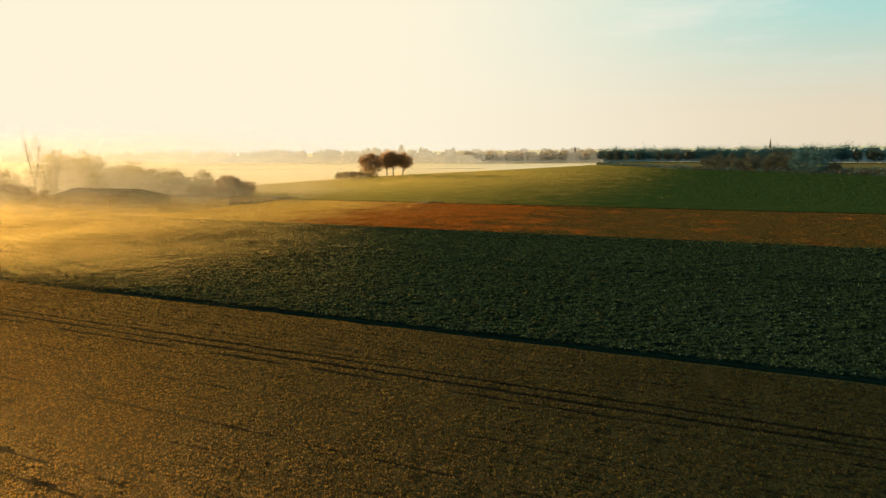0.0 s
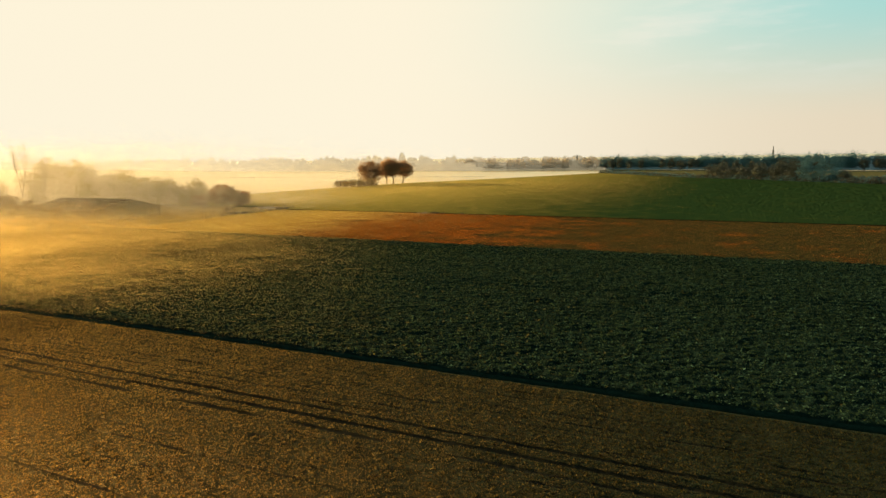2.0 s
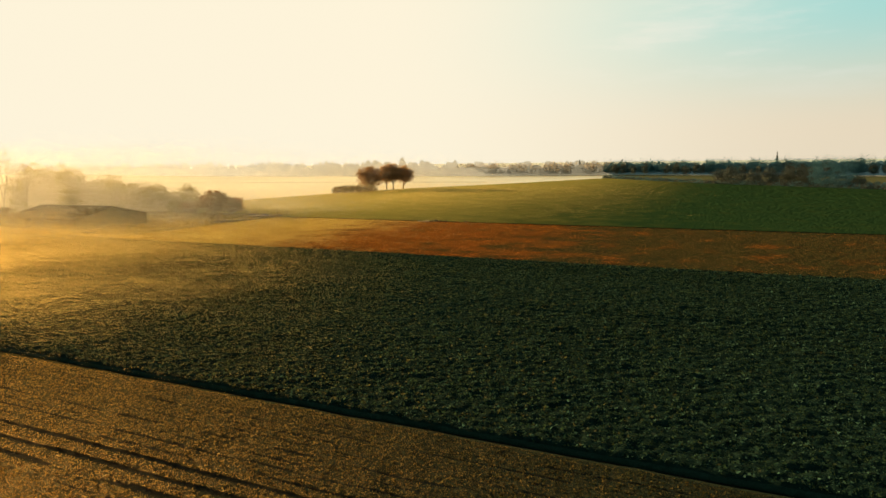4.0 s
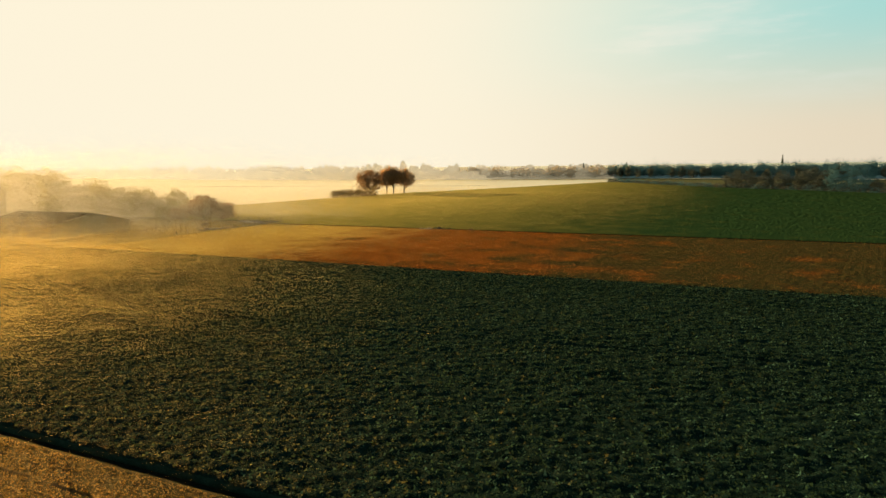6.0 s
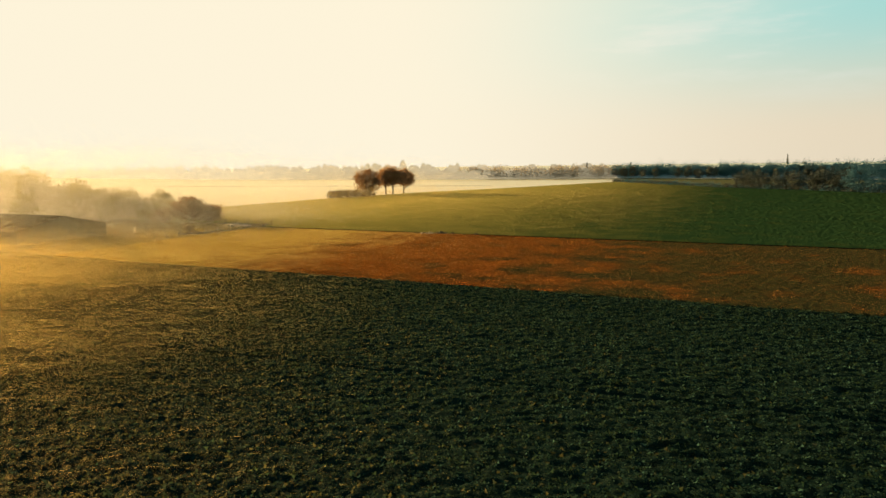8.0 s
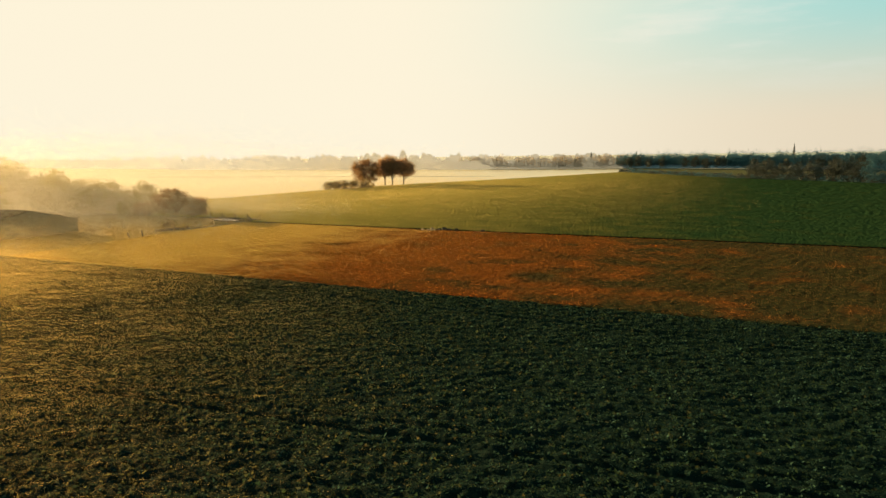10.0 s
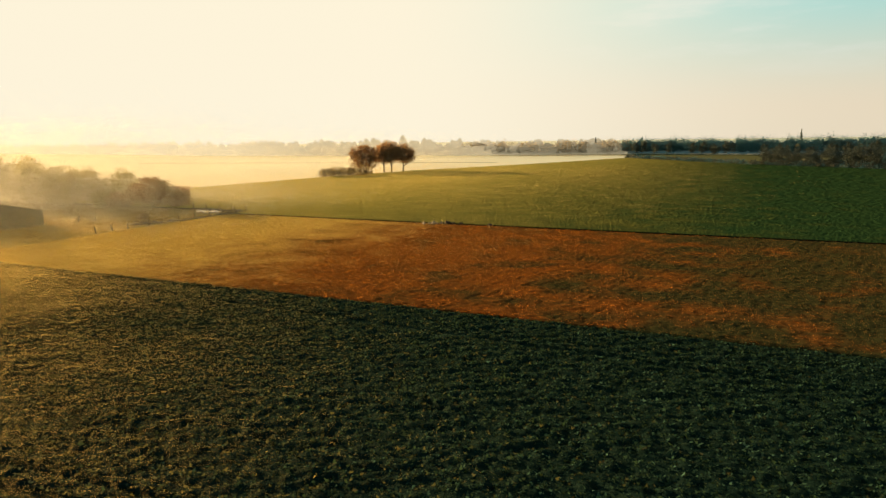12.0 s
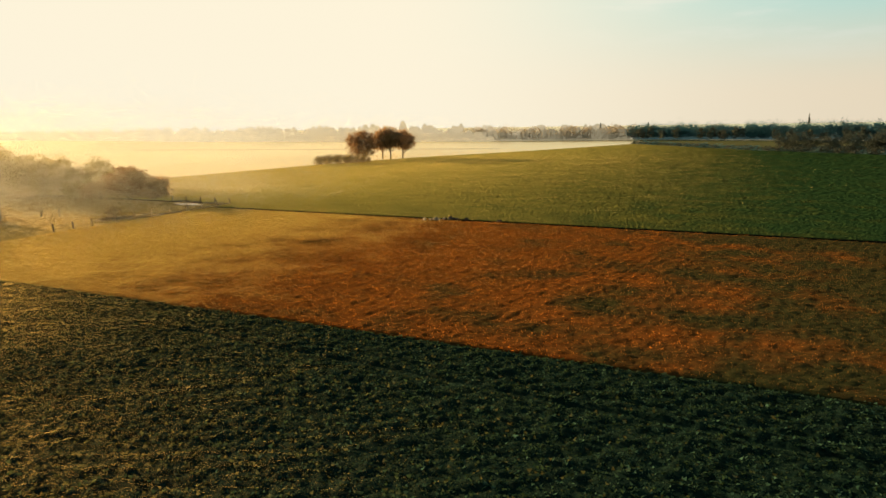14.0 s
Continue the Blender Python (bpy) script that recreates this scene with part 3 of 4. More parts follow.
def leaf_cloud(r, tips, count, cloud, leaf):
    """Leaf quads strewn round the ends of twigs."""
    c = tips[r.randint(0, len(tips), count)] + r.normal(0, cloud, (count, 3)) * (1, 1, 0.75)
    u = r.normal(size=(count, 3))
    u /= np.linalg.norm(u, axis=1)[:, None]
    q = np.cross(u, r.normal(size=(count, 3)))
    q /= np.linalg.norm(q, axis=1)[:, None]
    s = leaf * r.uniform(0.5, 1.2, count)[:, None]
    v = np.stack([c - u * s, c - q * s * 0.6, c + u * s, c + q * s * 0.6], 1).reshape(-1, 3)
    v[:, 2] = np.maximum(v[:, 2], 0.05)
    return v, np.arange(count * 4).reshape(-1, 4)


def tree(name, seed, height, leaf_mat, radius, spread=0.8, fork=0.25, trunk_r=0.35, levels=4, kids=3, leaves=3000, cloud=0.7, leaf=0.3, label="", category="tree", sides=5, stems=1, group="", bark=None, fill=60, boxy=3.2):
    r = np.random.RandomState(seed)
    root = tagged(new(name), label, category, group)
    stocks, tips = [], []
    for k in range(stems):
        s, t = limbs(r, height * (1 if k == 0 else r.uniform(0.6, 0.95)), spread, height * fork, trunk_r, levels, kids)
        off = np.array([r.normal(0, 0.12), r.normal(0, 0.12), 0]) * height * (k > 0)
        stocks.append([(a + off, b + off, ra, rb) for a, b, ra, rb in s])
        tips += list(t + off)
        own = t if k == 0 else own
    wide = np.array((*[radius / np.percentile(np.linalg.norm(np.array(tips)[:, :2], axis=1), 92)] * 2, 1))
    tips, own = np.array(tips) * wide, own * wide
    # clumps that round the crown out, each on a thin twig from the nearest limb
    d = r.normal(size=(fill, 3))
    d /= np.linalg.norm(d, axis=1)[:, None]
    d *= (r.uniform(0.5, 1.0, fill) / np.power((np.hypot(d[:, 0], d[:, 1]) ** boxy + np.abs(d[:, 2]) ** boxy), 1 / boxy))[:, None]
    mid_z, half_z = height * (0.5 + 0.5 * fork), height * (0.5 - 0.5 * fork)
    more = d * (radius, radius, half_z) + (tips[:, 0].mean(), tips[:, 1].mean(), mid_z)
    for q in more[:: 1 if sides > 4 else 4]:
        near = own[np.argmin(np.linalg.norm(own - q, axis=1))]
        stocks[0].append((near / wide, q / wide, 0.05, 0.02))
    tips = more if fill >= 100 else np.concatenate([tips[:: max(1, len(tips) // (fill + 1))], more]) if fill else tips
    for segs in stocks:
        v, f = tube([(a * wide, b * wide, ra, rb) for a, b, ra, rb in segs], sides)
        v[:, 2] = np.where(v[:, 2] < 0.05, v[:, 2] - 0.5, v[:, 2])
        put("trunk", mesh_np("trunk", v, f, True), bark or BARK, root)
    if leaves:
        v, f = leaf_cloud(r, np.array(tips), leaves, cloud, leaf)
        put("crown", mesh_np("crown", v, f), leaf_mat, root)
    return root


def conifer(name, seed, height, label):
    r = np.random.RandomState(seed)
    root = tagged(new(name), label, "tree")
    v, f = tube([((0, 0, -0.5), (0, 0, height), 0.3, 0.04)], 6)
    put("trunk", mesh_np("trunk", v, f, True), BARK, root)
    n = 900
    h = r.uniform(0.1, 1, n) ** 0.9
    rad = (1 - h) * height * 0.17 * r.uniform(0.2, 1.1, n)
    a = r.uniform(0, 2 * np.pi, n)
    tips = np.stack([rad * np.cos(a), rad * np.sin(a), h * height - rad * 0.25], -1)
    v, f = leaf_cloud(r, tips, 1400, 0.15, 0.55)
    put("crown", mesh_np("crown", v, f), NEEDLE, root)
    return root


# oaks on the wheat field and the hedge below them
OAKS = "oaks in the wheat field"
for seed, x, y, h, rad, mat, n, fk, lab in ((101, -231, 380, 15.2, 8.6, RUST_LEAF, 14000, 0.13, "round oak with rust-brown autumn leaves"), (102, -229, 397, 15.6, 5.4, OAK_LEAF, 9000, 0.27, "tall oak with thinning brown leaves"),
                                            (103, -224.5, 398, 17.2, 5.6, OAK_LEAF, 9000, 0.29, "tall oak with thinning brown leaves"), (104, -219.5, 403, 15.6, 6.4, OAK_LEAF, 9000, 0.27, "leaning wide oak with thin brown leaves")):
    t = tree("oak_tree", seed, h, mat, rad, 0.85, fk, 0.5, 4, 3, n, 0.75, 0.3, lab, group=OAKS, fill=240, boxy=2.3)
    t.matrix_basis = pose(x, y, 0.16, rz=seed * 40)
for k in range(11):
    u = k / 10
    h = 3.4 + 1.0 * math.sin(2.6 * u + 0.3) + 0.5 * (k % 2)
    t = tree("hedge_shrub", 120 + k, h, BROWN_TWIG, 2.4, 0.9, 0.06, 0.08, 3, 3, 1300, 0.45, 0.2, "low brown-olive hedge shrub below the oaks", "shrub", sides=4, stems=2, group="hedge below the oaks", fill=110)
    t.matrix_basis = pose(-229 + 15 * u, 335 + 19 * u, 0.14)

# round trees at the end of the paddock
for seed, x, y, h, rad, mat, n in ((130, -189, 199, 8.4, 5.6, RUST_LEAF, 6500), (131, -182.5, 203, 5.8, 3.8, OAK_LEAF, 3000), (132, -197, 197, 4.2, 4.0, OAK_LEAF, 2200), (133, -204, 196, 4.6, 3.2, OLIVE_LEAF, 2200)):
    t = tree("thorn_tree", seed, h, mat, rad, 0.95, 0.08, 0.2, 4, 3, n, 0.6, 0.3, "rounded thorn tree with russet leaves" if seed < 133 else "small olive tree with thin crown", stems=2, fill=160)
    t.matrix_basis = pose(x, y, 0)


def plant_out(src, m, scale, seen):
    """Sets the first of a kind at m, and copies of it after that."""
    t = copy_thing(src, m) if src in seen else src
    seen.add(src)
    t.matrix_basis = m @ Matrix.Diagonal((scale, scale, scale, 1))


# wood behind the shed
r_ = np.random.RandomState(7)
used = set()
kinds = [tree("ash_tree", 140 + k, h, OLIVE_LEAF, rad, 0.8, fk, 0.2, 3, 3, n, 0.6, 0.31, lab, sides=4, stems=2, group="trees behind the shed", bark=TWIG_LIMB, fill=110) for k, (h, rad, fk, n, lab) in enumerate(
    ((13.0, 5.0, 0.06, 2500, "dense olive tree in the small wood"), (11.0, 5.0, 0.05, 2500, "broad olive tree in the small wood"), (15.0, 4.0, 0.1, 1600, "tall half-bare tree in the small wood")))]
for k in range(32):
    u = k / 31
    x, y = -214 - 118 * u + r_.normal(0, 2), 198 + 16 * u + r_.uniform(-10, 9)
    plant_out(kinds[k % 3], pose(x, y, 0, rz=r_.uniform(0, 360)), (10.5 + 6.0 * min(1, u * 1.3)) * r_.uniform(0.85, 1.1) / 13, used)
for k in range(12):
    x, y = -213 - 43 * k / 11 + r_.normal(0, 1.5), 203 + r_.uniform(-8, 8)
    plant_out(kinds[k % 2], pose(x, y, 0, rz=r_.uniform(0, 360)), r_.uniform(0.62, 0.85), used)
for k in range(12):
    x, y = -228 - 75 * k / 11 + r_.normal(0, 3), 158 + r_.uniform(-16, 14)
    plant_out(kinds[k % 3], pose(x, y, 0, rz=r_.uniform(0, 360)), r_.uniform(0.65, 1.0), used)
# shrubs in front of the shed
scrub = tree("scrub_tree", 145, 11.0, BROWN_TWIG, 5.5, 0.9, 0.04, 0.15, 3, 3, 3000, 0.6, 0.26, "brown scrubby tree in front of the shed", stems=2, group="scrub along the shed", bark=TWIG_LIMB, fill=110)
for k, (x, y, sc) in enumerate(((-190, 133, 0.4), (-198, 132, 0.5), (-204, 133, 0.6), (-212, 131, 0.7), (-220, 134, 0.75), (-228, 133, 0.8))):
    plant_out(scrub, pose(x, y, 0, rz=k * 77), sc, used)
for seed, x, y, h in ((150, -251, 160, 26.5), (151, -240, 160, 21), (152, -243, 164, 20)):
    t = tree("bare_poplar", seed, h, OLIVE_LEAF, 3.4, 0.4, 0.25, 0.32, 4, 2, 500, 0.5, 0.16, "tall bare poplar above the small wood", bark=TWIG_LIMB, fill=0)
    t.matrix_basis = pose(x, y, 0)

# far woods, one close mass of crowns to each stretch
def woodland(name, line, per_metre, rows, tall, wide, cards, leaf, material, label, seed, close=0.35):
    """Crowns side by side along a line, several rows deep, each a rounded, ragged cloud of sprays."""
    r = np.random.RandomState(seed)
    vs, fs, base = [], [], 0
    for (xa, ya), (xb, yb) in zip(line, line[1:]):
        for k in range(int(math.hypot(xb - xa, yb - ya) * per_metre)):
            u, row = r.uniform(), r.randint(rows)
            high, rad = r.uniform(*tall), r.uniform(*wide)
            if r.uniform() < 0.06:
                high *= 1.15
            n = int(cards * high * rad / (tall[1] * wide[1]))
            d = r.normal(size=(n, 3))
            d /= np.linalg.norm(d, axis=1)[:, None]
            lobe = 1 + 0.13 * np.sin(3 * np.arctan2(d[:, 1], d[:, 0]) + r.uniform(0, 6)) * d[:, 2] + 0.07 * np.sin(5 * d[:, 2] + r.uniform(0, 6))
            q = (d * (lobe * r.uniform(0.55, 0.92, n))[:, None]) * (rad, rad, high * 0.52) + (xa + (xb - xa) * u, ya + (yb - ya) * u + row * 11 + r.uniform(-3, 3), high * 0.47)
            q[:, 2] = np.maximum(q[:, 2], r.uniform(-0.3, 1.5, n))
            heart = np.array((xa + (xb - xa) * u, q[:, 1].mean(), high * 0.42))
            inner = heart + (q[: int(n * close)] - heart) * 0.62
            for spots, size in ((q, leaf), (inner, leaf * 3.2)):
                if not len(spots):
                    continue
                v, f = leaf_cloud(r, spots, len(spots), leaf * 0.4, size)
                vs.append(v)
                fs.append(f + base)
                base += len(v)
    return tagged(put(name, mesh_np(name, np.concatenate(vs), np.concatenate(fs)), material), label, "woodland", kind="stuff")


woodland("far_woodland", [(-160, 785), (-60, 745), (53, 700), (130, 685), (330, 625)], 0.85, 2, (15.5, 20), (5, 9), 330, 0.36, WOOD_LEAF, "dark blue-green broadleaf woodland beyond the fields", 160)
woodland("far_woodland", [(-160, 775), (-60, 735), (53, 692), (130, 677), (330, 617)], 0.09, 1, (11, 17), (4, 7), 300, 0.55, WOOD_BROWN, "grey-brown leafless trees edging the far woodland", 161)
woodland("misty_woodland", [(-340, 757), (-210, 775), (-150, 785)], 0.8, 2, (14, 18), (4, 7), 230, 0.45, TWIG_BROWN, "pale brown bare woodland in morning mist", 162, 0.0)
# self-lit tree lines at the end of sight, mist painted in as emission
def self_lit_line(line, low, high, colour_a, colour_b, span_x, label, seed):
    """A plain backdrop of distance: a deep bank with a ragged top, whose emission paints in the hazed tone."""
    # the emission colour holds the haze; no light falls on the bank
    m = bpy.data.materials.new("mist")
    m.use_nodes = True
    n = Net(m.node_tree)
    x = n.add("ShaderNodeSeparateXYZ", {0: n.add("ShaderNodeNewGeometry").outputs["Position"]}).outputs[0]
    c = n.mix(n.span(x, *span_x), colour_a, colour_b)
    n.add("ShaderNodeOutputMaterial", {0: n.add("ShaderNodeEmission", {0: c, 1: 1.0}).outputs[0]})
    xs, ys = [], []
    for (xa, ya), (xb, yb) in zip(line, line[1:]):
        k = np.linspace(0, 1, int(math.hypot(xb - xa, yb - ya) / 1.2), endpoint=False)
        xs.append(xa + (xb - xa) * k)
        ys.append(ya + (yb - ya) * k)
    xs, ys = np.concatenate(xs), np.concatenate(ys)
    r = np.random.RandomState(seed)
    top = np.full(len(xs), low * 0.8)
    for _ in range(int((xs.max() - xs.min()) / 4.0)):
        c, rad, h = r.uniform(xs.min(), xs.max()), r.uniform(3.0, 7.5), low + (high - low) * r.beta(2, 3)
        top = np.maximum(top, h * np.sqrt(np.clip(1 - np.abs((xs - c) / rad) ** 2.4, 0, 1)))
    top = top + r.uniform(-0.3, 0.3, len(xs))
    rows = [np.stack([xs, ys + d, z], -1) for d, z in ((0, top * 0 - 0.45), (0, top * 0.8), (3.0, top), (8.0, top * 0.8), (8.0, top * 0 - 0.45))]
    n_ = len(xs)
    i = np.arange(n_ - 1)
    f = np.concatenate([np.stack([k * n_ + i, k * n_ + i + 1, (k + 1) * n_ + i + 1, (k + 1) * n_ + i], -1) for k in range(4)])
    return tagged(put("backdrop", mesh_np("backdrop", np.concatenate(rows), f), m), label, "backdrop", kind="structure")


self_lit_line([(-1700, 1010), (-1250, 915), (-853, 815), (-480, 767), (-340, 772)], 12.0, 25.0, (0.22, 0.185, 0.12), (0.15, 0.122, 0.074), (-900.0, -450.0), "self-lit pale tree line, sunlit morning mist painted in", 91)
self_lit_line([(-853, 795), (-480, 745), (-300, 755)], 6.0, 13.0, (0.21, 0.175, 0.11), (0.13, 0.105, 0.062), (-800.0, -420.0), "nearer self-lit pale trees, morning mist painted in", 92)
self_lit_line([(-341, 800), (-210, 812), (-158, 820)], 12.0, 20.0, (0.18, 0.15, 0.097), (0.13, 0.11, 0.071), (-380.0, -190.0), "self-lit pale brown tree line, thin mist painted in", 93)
self_lit_line([(-345, 768), (-210, 787), (-158, 795)], 8.0, 16.0, (0.165, 0.135, 0.083), (0.072, 0.061, 0.038), (-380.0, -220.0), "nearer self-lit brown trees, morning mist painted in", 94)
self_lit_line([(-150, 872), (-60, 832), (53, 785), (130, 770), (330, 712), (700, 600)], 10.0, 14.0, (0.06, 0.057, 0.042), (0.017, 0.028, 0.0255), (-175.0, -100.0), "self-lit blue-grey wooded ridge, thin haze painted in", 95)

# added glowing bank behind the crowns, hazed wood tone as emission
self_lit_line([(-165, 826), (-60, 792), (53, 746), (130, 732), (330, 672), (700, 560)], 7.0, 11.0, (0.042, 0.044, 0.034), (0.0125, 0.0215, 0.021), (-185.0, -140.0), "self-lit blue-green bank filling gaps in the woodland", 96)

# hedge and trees along the far edge of the wheat
bush = [tree("hedge_bush", 180 + k, h, m, rad, 0.95, 0.05, 0.1, 2, 3, 170 if h < 5 else 3200, cl, lf * (1.4 if h < 5 else 0.8), lab, "shrub", sides=3, group="hedge at the far edge of the wheat", bark=WOOD_LIMB, fill=110) for k, (h, rad, m, cl, lf, lab) in enumerate(
    ((2.6, 2.6, WOOD_BROWN, 0.4, 0.26, "low brown bush in a field hedge"), (3.0, 2.6, WOOD_LEAF, 0.4, 0.26, "low dark green bush in a field hedge"), (13.0, 6.0, WOOD_BROWN, 0.9, 0.5, "rounded grey-brown tree in a field hedge"),
     (16.0, 8.5, WOOD_LEAF, 0.9, 0.55, "rounded dark green tree in a field hedge")))]
for k in range(170):
    u = k / 169
    x, y = -130 + 260 * u, (640 - 125 * u / 0.354) if u < 0.354 else 515 - 155 * (u - 0.354) / 0.646
    plant_out(bush[k % 2], pose(x + r_.normal(0, 1), y + 3 + r_.normal(0, 1), -0.4, rz=r_.uniform(0, 360)), r_.uniform(0.75, 1.3) * (1.35 if u > 0.7 else 1), used)
for k in range(75):
    u = 0.42 + 0.56 * k / 74
    plant_out(bush[k % 2], pose(-130 + 260 * u, 515 - 155 * (u - 0.354) / 0.646 + 10 + r_.normal(0, 1), -0.4, rz=r_.uniform(0, 360)), r_.uniform(1.2, 1.7), used)
for k, (u, kind, sc) in enumerate(((0.4, 2, 0.8), (0.43, 2, 0.9), (0.46, 2, 0.75), (0.49, 2, 0.8), (0.52, 2, 0.9), (0.55, 2, 0.8), (0.57, 2, 1.05), (0.6, 2, 0.9), (0.63, 3, 1.0), (0.66, 3, 0.9), (0.685, 2, 0.6))):
    x, y = -130 + 260 * u, 515 - 155 * (u - 0.354) / 0.646
    plant_out(bush[kind], pose(x, y + 6, -0.4, rz=k * 67), sc, used)

# conifers standing above the woods
for k, (x, y, h) in enumerate(((-190, 795, 18), (-141, 800, 18), (-183, 803, 15))):
    t = conifer("conifer_tree", 191 + k, h, "slim dark conifer above the far woods")
    t.matrix_basis = pose(x, y, -0.4)
t = conifer("conifer_tree", 190, 27.5, "tall dark conifer above the woods")
t.matrix_basis = pose(40, 1256, -0.4)


# ---- shed ----
def shed():
    root = tagged(new("farm_shed"), "long low farm shed with pale end wall", "shed")
    L, W, H, R = 32.0, 24.0, 3.4, 6.2
    b = bmesh.new()
    box(b, (-L, 0, -0.3), (0, 0.2, H))
    box(b, (-L, W - 0.2, -0.3), (0, W, H))
    box(b, (-L, 0.2, -0.3), (-L + 0.2, W - 0.2, H))
    part("side_wall", b, BOARDS, root)
    b = bmesh.new()
    prof = [(0.0, -0.3), (W, -0.3), (W, H), (W / 2, R - 0.1), (0.0, H)]
    front = [b.verts.new((0.0, y, z)) for y, z in prof]
    back = [b.verts.new((0.2, y, z)) for y, z in prof]
    b.faces.new(front[::-1])
    b.faces.new(back)
    for i in range(5):
        j = (i + 1) % 5
        b.faces.new((front[i], front[j], back[j], back[i]))
    part("end_wall", b, CLADDING, root, "pale grey-green end wall")
    for side in (0, 1):
        b = bmesh.new()
        y0, y1 = (-0.6, W / 2) if side == 0 else (W + 0.6, W / 2)
        ze = H - 0.25
        n = 60
        for k in range(n):
            xa, xb = -L - 0.5 + (L + 1.0) * k / n, -L - 0.5 + (L + 1.0) * (k + 1) / n
            lift = 0.05 * (k % 2)
            vs = [b.verts.new(p) for p in ((xa, y0, ze + lift), (xb, y0, ze + 0.05 - lift), (xb, y1, R + 0.05 - lift), (xa, y1, R + lift))]
            b.faces.new(vs if side == 0 else vs[::-1])
        bmesh.ops.remove_doubles(b, verts=b.verts, dist=0.001)
        bmesh.ops.solidify(b, geom=b.faces[:], thickness=0.06)
        part("roof", b, ROOFING, root)
    return root


s_ = shed()
s_.matrix_basis = pose(-181, 138, 0)


# ---- fence ----
def fence_run(points, label):
    root = tagged(new("wire_fence"), label, "fence")
    r = np.random.RandomState(len(points))
    for x, y in points:
        b = bmesh.new()
        bmesh.ops.create_cone(b, cap_ends=True, segments=7, radius1=0.16, radius2=0.14, depth=1.95, matrix=Matrix.Translation((x, y, 0.6)) @ pose(0, 0, 0, r.normal(0, 4), r.normal(0, 4), 0))
        part("post", b, POST_WOOD, root)
    for h in (0.45, 0.8, 1.1):
        v, f = tube([((xa, ya, h), (xb, yb, h), 0.012, 0.012) for (xa, ya), (xb, yb) in zip(points, points[1:])], 4)
        put("wire", mesh_np("wire", v, f), WIRE, root)
    return root


fence_run([(-154.7, y) for y in (155.5, 159.2, 163.0, 168.2, 172.4, 176.6, 181.4, 186.0, 190.4, 194.8, 199.0)], "post and wire fence along the pasture edge")
fence_run([(-154.7 - 4.7 * k, 199.1) for k in range(1, 5)], "post and wire fence at the back of the paddock")
fence_run([(-175.0, 170.4), (-177.6, 168.2)], "two weathered posts in the paddock")


# ---- stones at the field edge ----
def boulder(name, seed, x, y, size, material, label, category="stone"):
    b = bmesh.new()
    bmesh.ops.create_icosphere(b, subdivisions=2, radius=1.0)
    r = random.Random(seed)
    off = Vector((r.uniform(0, 50), r.uniform(0, 50), 0))
    for v in b.verts:
        v.co *= 1 + 0.45 * noise.noise(v.co * 1.3 + off)
        v.co.z = max(v.co.z, -0.3)
    ob = part(name, b, material)
    ob.matrix_basis = pose(x, y, 0.1 + size * 0.22, rz=r.uniform(0, 360)) @ Matrix.Diagonal((size, size * r.uniform(0.6, 1), size * r.uniform(0.6, 0.9), 1))
    return tagged(ob, label, category)


for k, (x, y, s, pale_) in enumerate(((-98.2, 190.6, 0.4, 1), (-97.2, 191.2, 0.3, 1), (-96.4, 191.8, 0.42, 1), (-95.8, 192.0, 0.28, 1), (-94.8, 192.6, 0.45, 0), (-93.6, 192.8, 0.5, 0), (-92.4, 192.9, 0.45, 0), (-90.6, 193.0, 0.4, 0), (-84.0, 192.9, 0.45, 0), (-99.8, 190.4, 0.25, 0))):
    boulder("field_stone" if pale_ else "earth_clod", k, x, y, s * 1.3, STONE if pale_ else CLOD, "pale stone heaped at the field edge" if pale_ else "dark clod of earth by the furrow", "stone" if pale_ else "clod")


# ---- small things in the paddock and beyond ----
def puddle(name, x, y, rx, ry, label, seed):
    b = bmesh.new()
    r = random.Random(seed)
    rim = [b.verts.new((x + rx * (1 + r.uniform(-0.25, 0.25)) * math.cos(k * math.pi / 12), y + ry * (1 + r.uniform(-0.3, 0.3)) * math.sin(k * math.pi / 12), 0.2)) for k in range(24)]
    low = [b.verts.new((v.co.x, v.co.y, 0.0)) for v in rim]
    b.faces.new(rim)
    for k in range(24):
        b.faces.new((rim[k], low[k], low[(k + 1) % 24], rim[(k + 1) % 24]))
    return tagged(part(name, b, WATER), label, "puddle", kind="structure")


puddle("water_1", -163.5, 195.0, 4.6, 1.3, "shallow puddle shining beside the back fence", 3)
# shining sheet added to imitate the sunlit strip at the shed's foot
puddle("water_2", -171.0, 135.2, 4.2, 0.5, "thin water sheet standing in for sunlit ground by the shed", 4)

t = tree("thorn_shrub", 134, 2.2, BROWN_TWIG, 1.6, 0.9, 0.06, 0.06, 3, 3, 900, 0.3, 0.14, "small dark thorn shrub at the fence", "shrub", stems=2, fill=60)
t.matrix_basis = pose(-161.5, 173.0, 0)


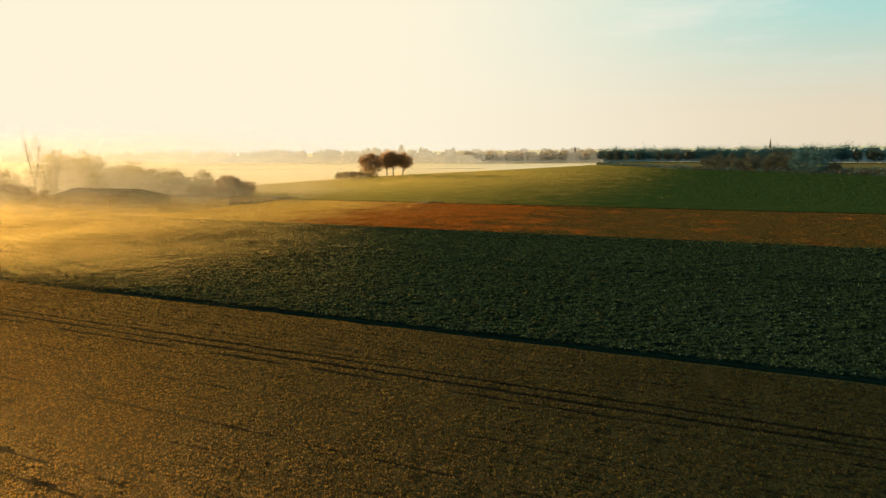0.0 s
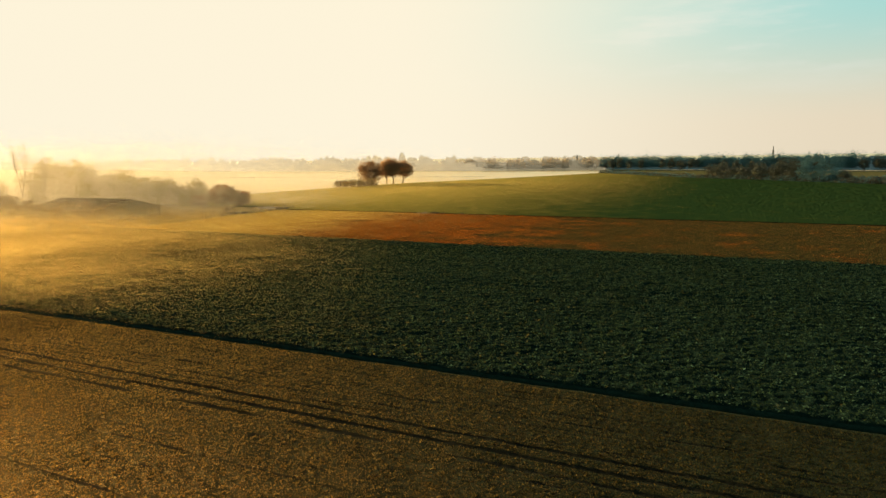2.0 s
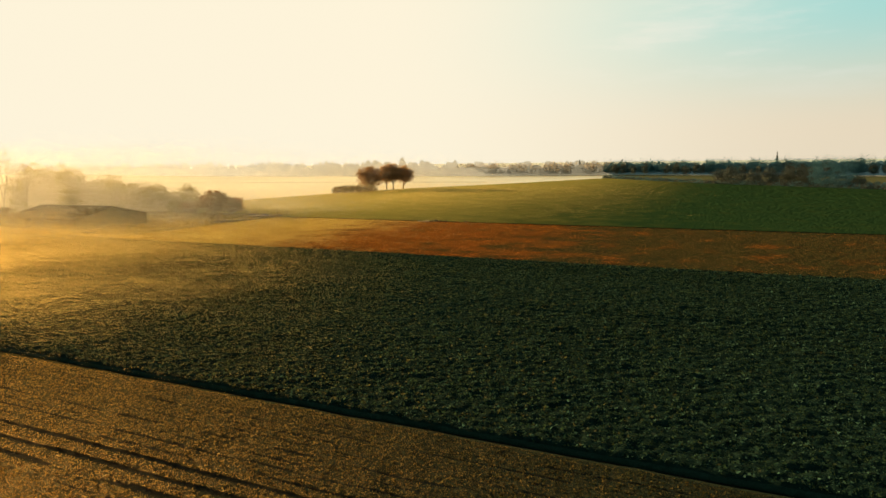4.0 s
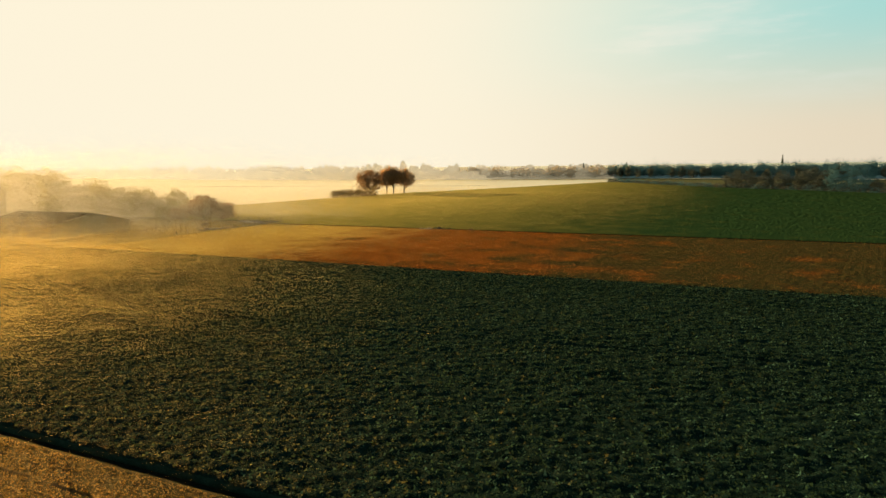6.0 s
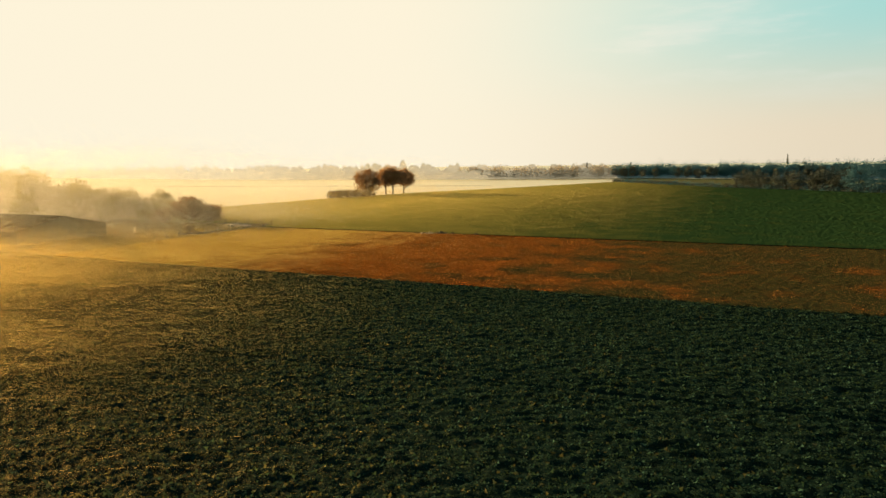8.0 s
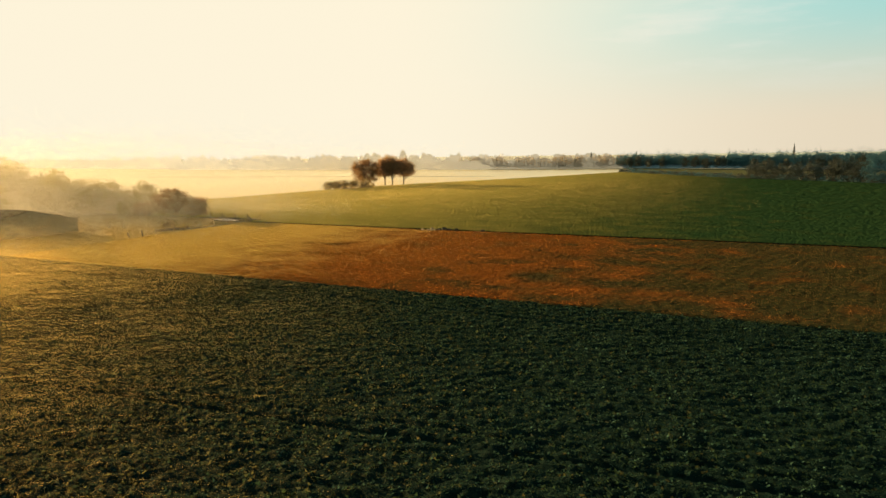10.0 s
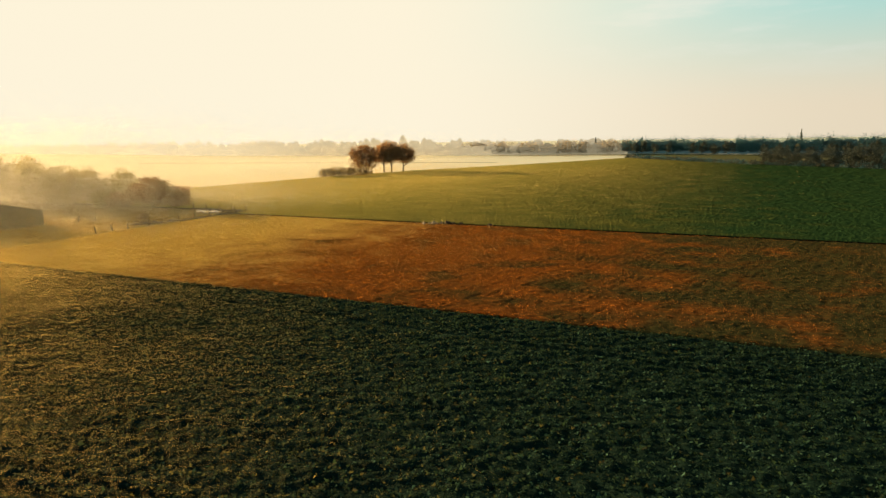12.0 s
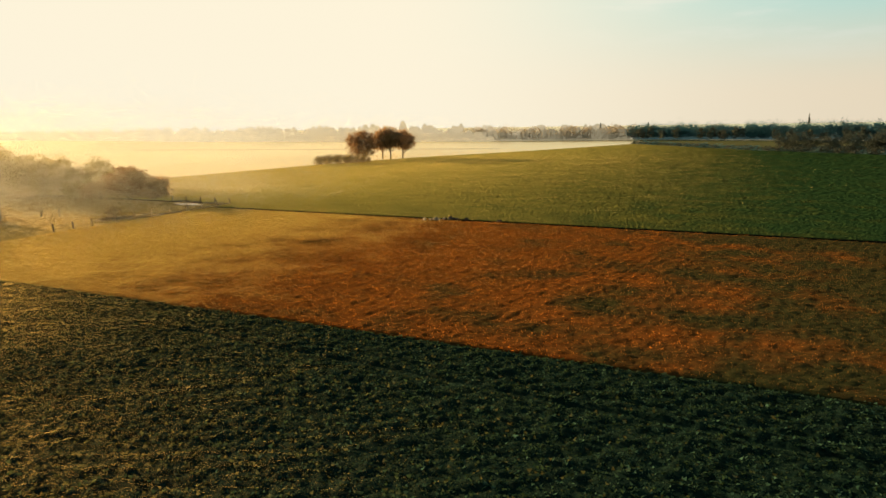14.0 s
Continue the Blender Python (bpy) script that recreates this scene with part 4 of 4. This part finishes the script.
def brush_heap(x0, y0, x1, y1, seed, count, tall, label):
    """Cut branches heaped along a line."""
    r = np.random.RandomState(seed)
    rows = []
    for _ in range(count):
        u = r.uniform()
        c = np.array([x0 + (x1 - x0) * u + r.normal(0, 0.4), y0 + (y1 - y0) * u + r.normal(0, 0.4), abs(r.normal(tall, tall * 0.6))])
        d = np.array([x1 - x0, y1 - y0, 0]) / math.hypot(x1 - x0, y1 - y0) + r.normal(0, 0.5, 3) * (1, 1, 0.3)
        rows.append((c - d * r.uniform(0.5, 1.2), c + d * r.uniform(0.5, 1.2), 0.05, 0.02))
    v, f = tube(rows, 5)
    v[:, 2] = np.maximum(v[:, 2], 0.0)
    return tagged(put("brush_heap", mesh_np("brush_heap", v, f, True), BARK), label, "brushwood", kind="stuff")


brush_heap(-158.5, 168.0, -155.6, 176.0, 5, 140, 0.35, "low heap of cut brushwood along the fence")
# dark stems added to imitate the shadow line under both fences
brush_heap(-154.9, 176.0, -154.8, 199.0, 6, 150, 0.16, "added dark stems standing in for shadow under the fence")
brush_heap(-156.0, 199.2, -173.0, 199.2, 7, 110, 0.16, "added dark stems standing in for shadow at the back fence")


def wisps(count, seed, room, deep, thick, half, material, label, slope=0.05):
    """Stand-in for haze and sun glow: countless hair-fine sliver triangles within room (x from, to, y from, to),
    thinning upwards by deep, as close as thick(x, y) says.
    """
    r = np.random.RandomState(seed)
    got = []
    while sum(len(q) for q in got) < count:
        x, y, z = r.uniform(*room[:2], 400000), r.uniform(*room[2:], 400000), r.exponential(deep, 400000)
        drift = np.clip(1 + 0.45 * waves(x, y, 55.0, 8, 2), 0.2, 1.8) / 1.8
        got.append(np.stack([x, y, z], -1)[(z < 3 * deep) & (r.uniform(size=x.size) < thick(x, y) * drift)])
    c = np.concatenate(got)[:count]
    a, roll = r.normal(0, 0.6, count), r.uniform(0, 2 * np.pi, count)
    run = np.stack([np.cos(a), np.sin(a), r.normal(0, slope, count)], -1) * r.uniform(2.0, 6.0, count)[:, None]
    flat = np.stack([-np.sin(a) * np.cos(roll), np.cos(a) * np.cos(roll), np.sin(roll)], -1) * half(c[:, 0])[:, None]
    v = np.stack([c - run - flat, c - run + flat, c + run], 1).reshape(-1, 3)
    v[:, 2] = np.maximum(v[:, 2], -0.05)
    return tagged(put("haze_wisps", mesh_np("haze_wisps", v, np.arange(count * 3).reshape(-1, 3)), material), label, "mist", kind="stuff")


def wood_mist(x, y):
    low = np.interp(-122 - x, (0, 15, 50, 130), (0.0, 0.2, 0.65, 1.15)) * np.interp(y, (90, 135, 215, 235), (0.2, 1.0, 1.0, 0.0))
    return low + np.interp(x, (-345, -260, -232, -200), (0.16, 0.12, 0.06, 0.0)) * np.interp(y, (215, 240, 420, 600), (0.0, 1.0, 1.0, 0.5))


def crop_glow(x, y):
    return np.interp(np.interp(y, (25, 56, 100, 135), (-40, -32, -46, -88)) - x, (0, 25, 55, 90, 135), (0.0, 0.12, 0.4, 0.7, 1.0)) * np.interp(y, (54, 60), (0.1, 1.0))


def wheat_haze(x, y):
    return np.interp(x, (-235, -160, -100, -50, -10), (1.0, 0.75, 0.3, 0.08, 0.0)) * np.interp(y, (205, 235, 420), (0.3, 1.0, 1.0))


def dead_grass_haze(x, y):
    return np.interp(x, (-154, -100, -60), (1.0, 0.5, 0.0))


wisps(300000, 77, (-345, -105, 90, 600), 8.5, wood_mist, lambda x: np.interp(x, (-220, -130), (0.0062, 0.0028)), MIST, "hair-fine slivers standing in for mist over the pasture and wood", 0.45)
# gold slivers added to brighten the fields like sun glare and haze
wisps(210000, 78, (-240, -30, 25, 140), 2.3, crop_glow, lambda x: np.interp(x, (-130, -85, -60, -35), (0.0019, 0.0016, 0.0012, 0.0008)), GOLD_GLOW, "hair-fine slivers imitating golden sun glow over the root crop")
wisps(40000, 79, (-235, -5, 205, 420), 2.4, wheat_haze, lambda x: np.full_like(x, 0.0024), GOLD_GLOW, "hair-fine slivers added as golden haze over the wheat")
wisps(16000, 80, (-154, -58, 129, 193), 1.6, dead_grass_haze, lambda x: np.full_like(x, 0.0008), GOLD_GLOW, "hair-fine slivers added as golden haze over the dead grass")


def house(x, y, turn):
    root = tagged(new("farmhouse"), "white rendered farmhouse with red roof among far trees", "house")
    L, W, H, R = 14.0, 9.0, 6.0, 10.0
    b = bmesh.new()
    box(b, (-L / 2, -W / 2, -0.6), (L / 2, W / 2, H))
    part("wall", b, RENDERED, root)
    for side in (-1, 1):
        b = bmesh.new()
        vs = [b.verts.new(p) for p in ((-L / 2 - 0.5, side * (W / 2 + 0.5), H - 0.3), (L / 2 + 0.5, side * (W / 2 + 0.5), H - 0.3), (L / 2 + 0.5, 0, R), (-L / 2 - 0.5, 0, R))]
        b.faces.new(vs if side < 0 else vs[::-1])
        bmesh.ops.solidify(b, geom=b.faces[:], thickness=0.2)
        part("roof", b, TILE, root)
    for end in (-1, 1):
        b = bmesh.new()
        tri = [b.verts.new(p) for p in ((end * L / 2, -W / 2, H), (end * L / 2, W / 2, H), (end * L / 2, 0, R - 0.15))]
        b.faces.new(tri)
        bmesh.ops.solidify(b, geom=b.faces[:], thickness=0.2)
        part("gable", b, RENDERED, root)
    for wx in (-4.5, 0, 4.5):
        for wz in (1.2, 3.8):
            b = bmesh.new()
            box(b, (wx - 0.55, -W / 2 - 0.04, wz), (wx + 0.55, -W / 2 + 0.02, wz + 1.3))
            part("window", b, WATER, root, "dark window pane")
    b = bmesh.new()
    box(b, (3.0, -0.4, R - 1.5), (3.8, 0.4, R + 1.2), 0.04)
    part("chimney", b, TILE, root)
    root.matrix_basis = pose(x, y, -0.4, rz=turn)
    return root


house(-172, 806, 60)
